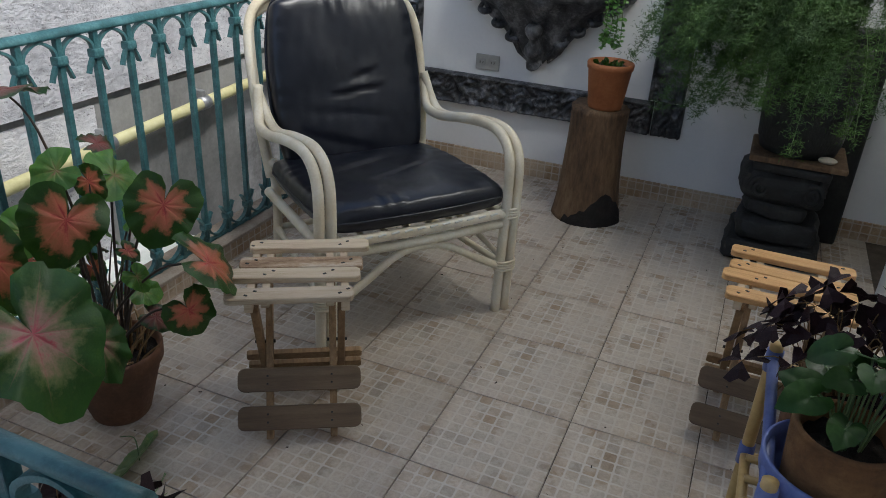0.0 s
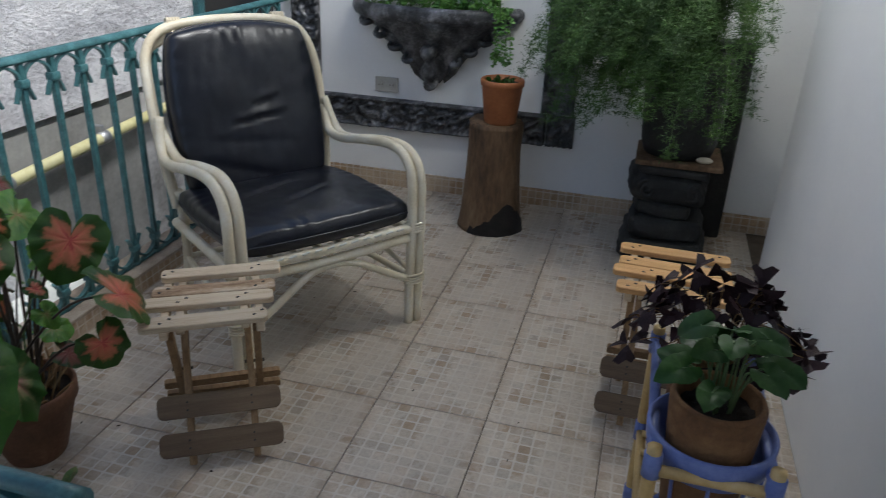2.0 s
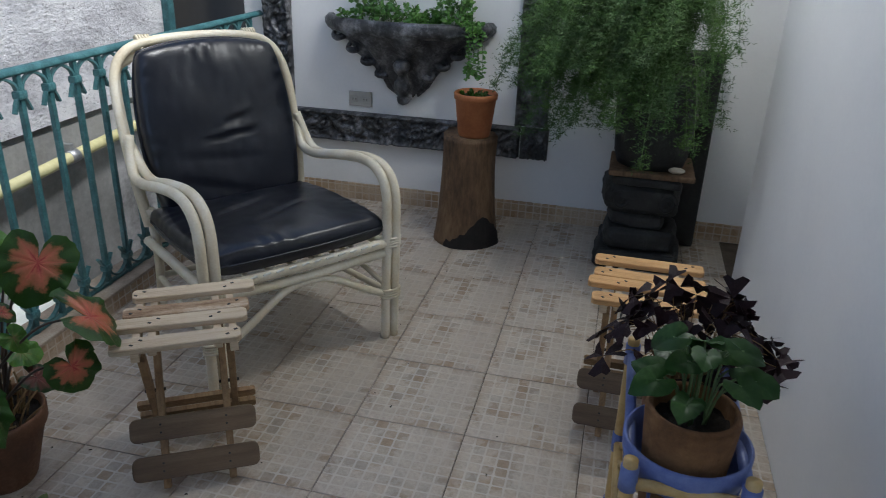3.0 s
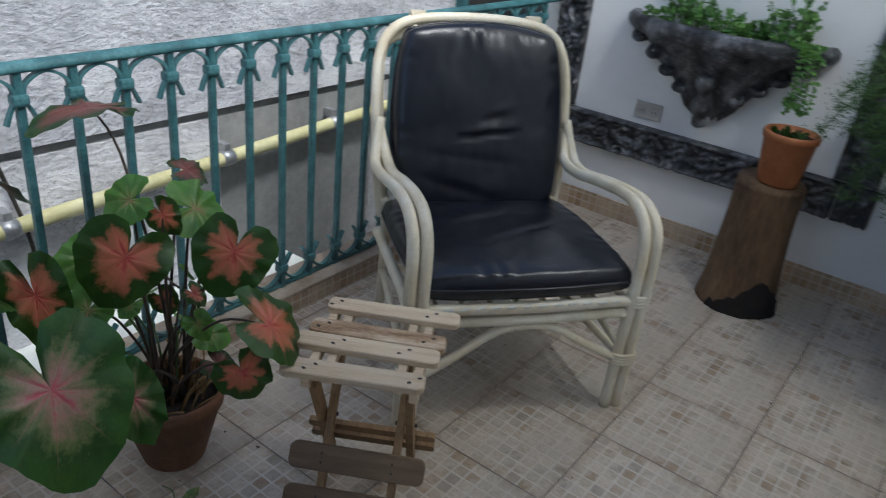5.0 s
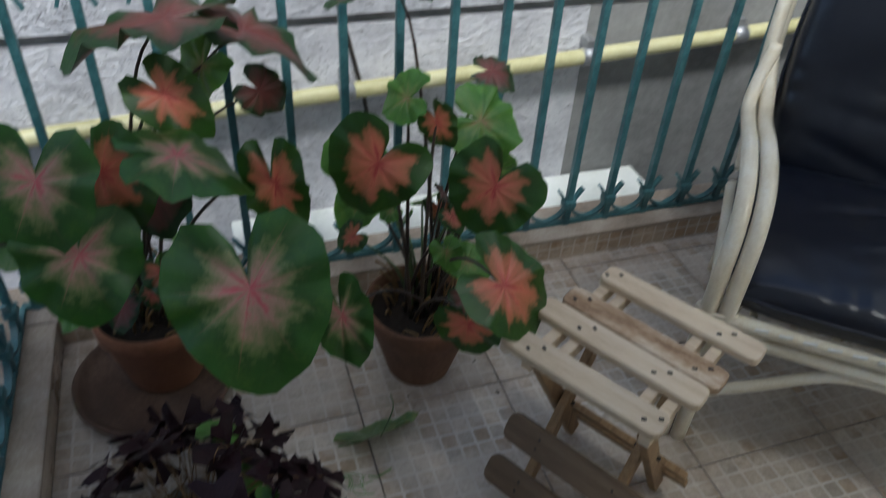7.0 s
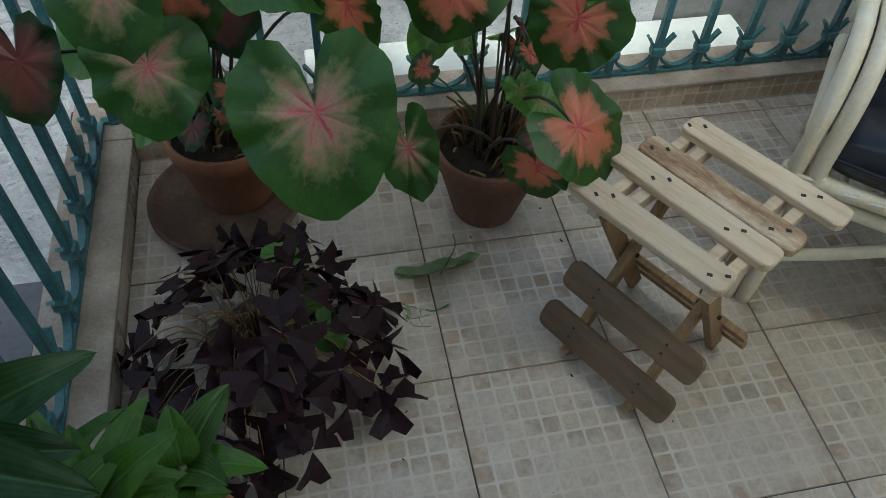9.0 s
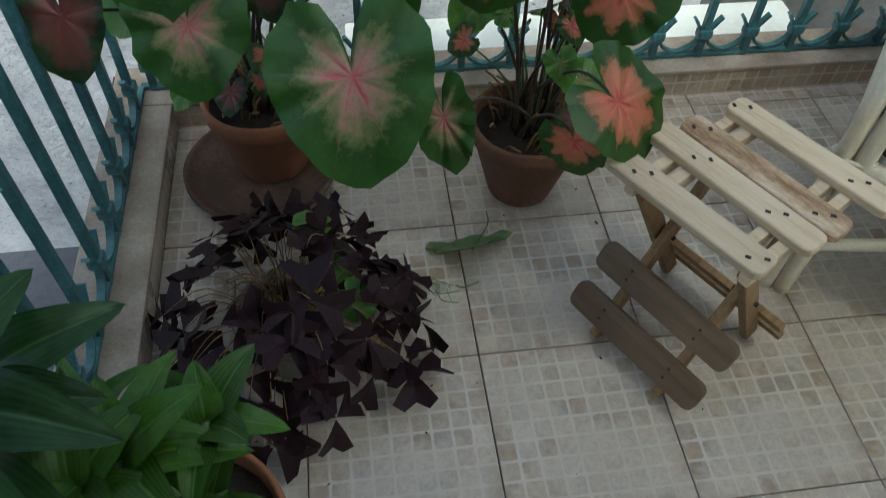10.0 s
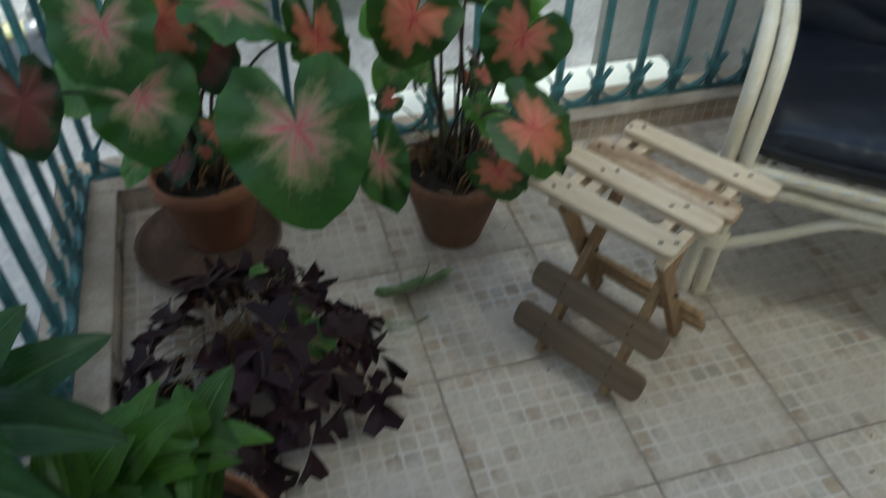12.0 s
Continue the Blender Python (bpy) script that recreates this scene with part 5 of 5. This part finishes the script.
for k in range(9):
    ring = []
    for i in range(33):
        a = radians(150) + radians(140) * i / 32
        topz = 0.045 * math.sin(math.pi * i / 32) ** 0.5 + 0.012 + 0.085 * math.exp(-((i - 17) / 7.0) ** 2) + 0.02 * noise.noise(Vector((i * 0.5, 0, 0)))
        z = topz * k / 8
        t = z / 0.485
        r = log_radius(t) * (1 + 0.05 * noise.noise(Vector((math.cos(a) * 2.2, math.sin(a) * 2.2, t * 1.2))) + 0.03 * noise.noise(Vector((math.cos(a) * 8, math.sin(a) * 8, t * 2.5)))) + 0.0035
        ring.append(b.verts.new((r * math.cos(a), r * math.sin(a), z)))
    rings.append(ring)
for r0, r1 in zip(rings, rings[1:]):
    for i in range(32):
        b.faces.new((r0[i], r0[i + 1], r1[i + 1], r1[i]))
part("burnt_foot", b, M_char, lg2, "charred black hollow at the foot", smooth=True)
sp = thing("small_plant_pot", pose(2.07, -0.372, 0.4855), "small orange terracotta pot on the log with a seedling", "plant pot")
M_terra_new = surface("orange_terracotta", (0.24, 0.075, 0.024), (0.38, 0.135, 0.048), (0.46, 0.185, 0.08), 7, 90, 0.65, bump=0.2)
pot(sp, 0.092, 0.066, 0.185, M_terra_new, 0.028, soil=0.022, lip=0.005)
b = bmesh.new()
for i in range(40):
    q = Vector((rnd.uniform(-0.05, 0.05), rnd.uniform(-0.05, 0.05), 0.168))
    leafy(b, q, Vector((rnd.uniform(-1, 1), rnd.uniform(-1, 1), rnd.uniform(0.2, 1.2))), rnd.uniform(0.015, 0.032), rnd)
part("seedling", b, M_lily, sp, "small green seedling")

# ---- dark stone pedestal and fern ----
pe = thing("stone_pedestal", pose(2.085, -1.115, 0), "pedestal of stacked dark carved stones in the corner", "pedestal")
for k, (z0, z1, w, d, y) in enumerate(((0.0, 0.085, 0.35, 0.32, 0.0), (0.080, 0.180, 0.30, 0.27, -0.004), (0.175, 0.245, 0.22, 0.22, 0.014), (0.240, 0.375, 0.31, 0.27, 0.012), (0.368, 0.410, 0.27, 0.27, 0.0))):
    bb = block(d, w, z1 - z0, pose(0, y, (z0 + z1) / 2), 0.42 * (z1 - z0), seg=3)
    bmesh.ops.subdivide_edges(bb, edges=bb.edges[:], cuts=4, use_grid_fill=True)
    for v in bb.verts:
        q = v.co * 9 + Vector((k * 3.7, 0, 0))
        inner = 1.0 if z0 + 0.004 < v.co.z < z1 - 0.004 else 0.35
        v.co += Vector((noise.noise(q), noise.noise(q + Vector((5, 0, 0))), 0.25 * noise.noise(q + Vector((0, 8, 0))))) * 0.024 * inner + Vector((noise.noise(v.co * 34), noise.noise(v.co * 34 + Vector((3, 0, 0))), 0)) * 0.007
        v.co.z = max(v.co.z, 0.0)
    part("stone", bb, M_basalt, pe, smooth=True)
for s in (-1, 1):
    part("scroll", tube([(-0.128, s * (0.092 + 0.036 * math.cos(a) * (1 - i / 26)), 0.305 + 0.045 * math.sin(a) * (1 - i / 26)) for i, a in enumerate([k * 0.5 for k in range(24)])], 0.011, 6, 2), M_basalt, pe, "carved stone scroll", smooth=True)
part("shelf_slab", block(0.30, 0.34, 0.024, pose(0, -0.015, 0.420), 0.009), M_bark, pe, "brown slab on the stones")
pb = thing("pebble", pose(1.975, -1.225, 0.4325), "small pale pebble on the pedestal slab", "pebble")
bb = bmesh.new()
bmesh.ops.create_uvsphere(bb, u_segments=16, v_segments=10, radius=1.0, matrix=pose(0, 0, 0.012) @ Matrix.Diagonal((0.020, 0.033, 0.013, 1)))
part("stone", bb, M_shell, pb, smooth=True)
fp = thing("fern", pose(2.095, -1.12, 0.4325), "feathery asparagus fern arching out of a large dark planter", "potted plant")
bb = lathe([(0.09, 0.0), (0.135, 0.004), (0.150, 0.05), (0.166, 0.25), (0.170, 0.37), (0.160, 0.40), (0.146, 0.395), (0.14, 0.36), (0.02, 0.355)], 40, 0.02)
part("planter", bb, M_basalt, fp, "large dark planter", smooth=True)
b, st = bmesh.new(), bmesh.new()
rnd = random.Random(77)
for i in range(235):
    a = rnd.gauss(2.2, 0.72)
    reach, lift = rnd.uniform(0.15, 0.60), rnd.uniform(0.06, 0.50)
    root = Vector((rnd.uniform(-0.08, 0.08), rnd.uniform(-0.08, 0.08), 0.37))
    dirn = Vector((math.cos(a), math.sin(a), 0))
    if root.x + dirn.x * reach > 0.22:
        dirn.x *= 0.2
    if root.y + dirn.y * reach < -0.32:
        dirn.y *= 0.3
    fall = rnd.uniform(0.0, 0.40) ** 1.2 if reach > 0.3 else rnd.uniform(-0.1, 0.2)
    line = spline([root, root + dirn * reach * 0.35 + UP * lift, root + dirn * reach * 0.8 + UP * (lift * 0.9 - fall * 0.3), root + dirn * reach + UP * (lift * 0.6 - fall)], 9)
    tube(line, 0.0011, 3, 1, bm=st, raw=True)
    for q in line[4:]:
        for k in range(7):
            w = Vector((rnd.gauss(0, 1), rnd.gauss(0, 1), rnd.gauss(0, 0.5))).normalized()
            ln = rnd.uniform(0.025, 0.065)
            for s in range(7):
                c0 = q + w * (ln * s / 7) + Vector((rnd.gauss(0, 0.003), rnd.gauss(0, 0.003), rnd.gauss(0, 0.003)))
                nd = (w * 0.5 + Vector((rnd.gauss(0, 1), rnd.gauss(0, 1), rnd.gauss(0, 1))).normalized()).normalized() * rnd.uniform(0.010, 0.020)
                sd = nd.orthogonal().normalized() * 0.0015
                vs = [b.verts.new(c0 - sd), b.verts.new(c0 + sd), b.verts.new(c0 + nd)]
                b.faces.new(vs)
part("stem", st, M_green_stalk, fp)
tagged(part("needles", b, M_fern, fp, "fine feathery green needles"), kind="stuff")
# Plain block that fills the dark zone next to the pedestal.
sl = thing("dark_board", pose(2.325, -1.295, 0), "tall dark block in the corner behind the pedestal", "board")
part("panel", block(0.10, 0.150, 0.865, pose(0, 0, 0.4325, 0, 0, 0), 0.016, seg=3), M_basalt, sl)

# ---- bamboo plant stand ----
ps = thing("plant_stand", pose(0, 0, 0), "bamboo plant stand bound with blue tape by the white wall", "plant stand")
SX0, SX1, SY0, SY1 = -0.035, 0.36, -1.255, -1.065
for x in (SX0, SX1):
    for y in (SY0, SY1):
        zt = 0.56
        part("post", tube([(x - 0.012, y, 0), (x - 0.004, y, 0.28), (x, y, zt)], 0.0125, 12, 4), M_bamboo, ps, smooth=True)
        for z in (0.12, 0.30, 0.525):
            part("tape", tube([(x - 0.002 - (0.56 - z) * 0.02, y, z - 0.022), (x - (0.56 - z) * 0.02, y, z + 0.022)], 0.0155, 12, 2), M_blue, ps, "blue tape binding", smooth=True)
for z in (0.10, 0.30, 0.525):
    for y in (SY0, SY1):
        part("rail", tube([(SX0, y, z), (SX1, y, z)], 0.0105, 10, 3), M_bamboo if z < 0.5 else M_blue, ps, "blue taped bamboo rail" if z > 0.5 else "", smooth=True)
    for x in (SX0, SX1):
        part("rail", tube([(x, SY0, z - 0.012), (x, SY1, z - 0.012)], 0.0105, 10, 3), M_bamboo, ps, smooth=True)
for i in range(6):
    x = SX0 + 0.04 + 0.063 * i
    for z in (0.11, 0.315):
        part("shelf_cane", tube([(x, SY0, z), (x, SY1, z)], 0.008, 8, 2), M_bamboo, ps, smooth=True)
bk = thing("blue_basket", pose(0.065, -1.160, 0.3255), "round blue plastic basket with a pierced rim on the stand", "basket")
part("band", lathe([(0.094, 0.168), (0.100, 0.165), (0.107, 0.19), (0.109, 0.222), (0.103, 0.225), (0.098, 0.195), (0.092, 0.172)], 40), M_blue, bk, smooth=True)
part("foot_ring", lathe([(0.070, 0.0), (0.080, 0.0), (0.082, 0.008), (0.070, 0.010)], 32), M_blue, bk, smooth=True)
for i in range(10):
    a = 2 * math.pi * i / 10
    part("rib", tube([(0.078 * math.cos(a), 0.078 * math.sin(a), 0.004), (0.090 * math.cos(a), 0.090 * math.sin(a), 0.09), (0.099 * math.cos(a), 0.099 * math.sin(a), 0.175)], 0.0035, 6, 3), M_blue, bk, smooth=True)
rp = thing("round_leaf_plant", pose(0.065, -1.160, 0.3235), "glossy round-leaved plant in a brown clay pot in the basket", "potted plant")
M_clay = surface("rough_brown_clay", (0.07, 0.030, 0.010), (0.17, 0.080, 0.028), (0.28, 0.15, 0.06), 9, 60, 0.85, bump=0.8, depth=0.004)
pot(rp, 0.076, 0.056, 0.290, M_clay, 0.012, lip=-0.004)
rnd = random.Random(12)
for i in range(19):
    a, r = 2.4 * i + rnd.uniform(-0.3, 0.3), 0.020 + 0.078 * ((i + 0.5) / 19) ** 0.8
    if math.sin(a) < 0 and r > 0.11:
        r = 0.11
    p = Vector((r * math.cos(a), r * math.sin(a), 0.400 - 1.0 * max(0, r - 0.045) + rnd.uniform(-0.045, 0.03)))
    lf = part("leaf", heart_leaf(rnd.uniform(0.036, 0.050), 0.92, 0.35, 0.22, 0.12, i * 1.1, 24, 5), M_round, rp, smooth=True)
    lf.matrix_local = frame_of(p, (math.cos(a), math.sin(a), rnd.uniform(-0.6, 0.25)), (math.cos(a) * 0.3 - 0.4, math.sin(a) * 0.3, 0.85))
    part("leaf_stalk", tube([(0.02 * math.cos(a), 0.02 * math.sin(a), 0.25), (p.x * 0.5, p.y * 0.5, p.z * 0.95), p], 0.002, 5, 3), M_green_stalk, rp, smooth=True)
shamrock((0.285, -1.160, 0.323), (0.075, 0.055, 0.20), M_terra_old, 52, 0.17, 0.26, 0.42, 0.040, "dark purple shamrock plant in a pot on the bamboo stand", 41, (0.8, 1.05))
lp = thing("plant_pot", pose(0.10, -1.160, 0.118), "brown clay pot on the lower shelf of the stand", "plant pot")
pot(lp, 0.075, 0.052, 0.15, M_terra)
rc = thing("door_plate", pose(0, 0, 0), "narrow dark metal strike plate on the white wall edge", "lock plate")
part("plate", box(1.897, 1.905, SOUTH - 0.06, SOUTH - 0.03, 0.27, 0.40, 0.002), M_nail, rc)


# ---- floor tiles ----
def clip(v, lo, hi):
    return min(max(v, lo), hi)


floor_ob = bpy.data.objects["floor"]
shared = {}
for i in range(-6, 8):
    for j in range(-5, 3):
        x0, x1 = i * TILE, (i + 1) * TILE
        y0, y1 = j * TILE, (j + 1) * TILE
        lo_x = WEST if y1 > -0.55 else -1.88
        x0, x1, y0, y1 = clip(x0, lo_x, EAST), clip(x1, lo_x, EAST), clip(y0, SOUTH, NORTH), clip(y1, SOUTH, NORTH)
        if x1 - x0 < 0.02 or y1 - y0 < 0.02:
            continue
        g = 0.0014
        key = (round(x1 - x0, 3), round(y1 - y0, 3))
        if key not in shared:
            b = block(x1 - x0 - 2 * g, y1 - y0 - 2 * g, 0.008, None, 0.0012, seg=1)
            me = bpy.data.meshes.new("tile")
            b.to_mesh(me)
            b.free()
            me.materials.append(M_tile)
            shared[key] = me
        o = new("tile", shared[key])
        o.parent = floor_ob
        o.location = ((x0 + x1) / 2, (y0 + y1) / 2, -0.004 + random.uniform(-0.0004, 0.0004))
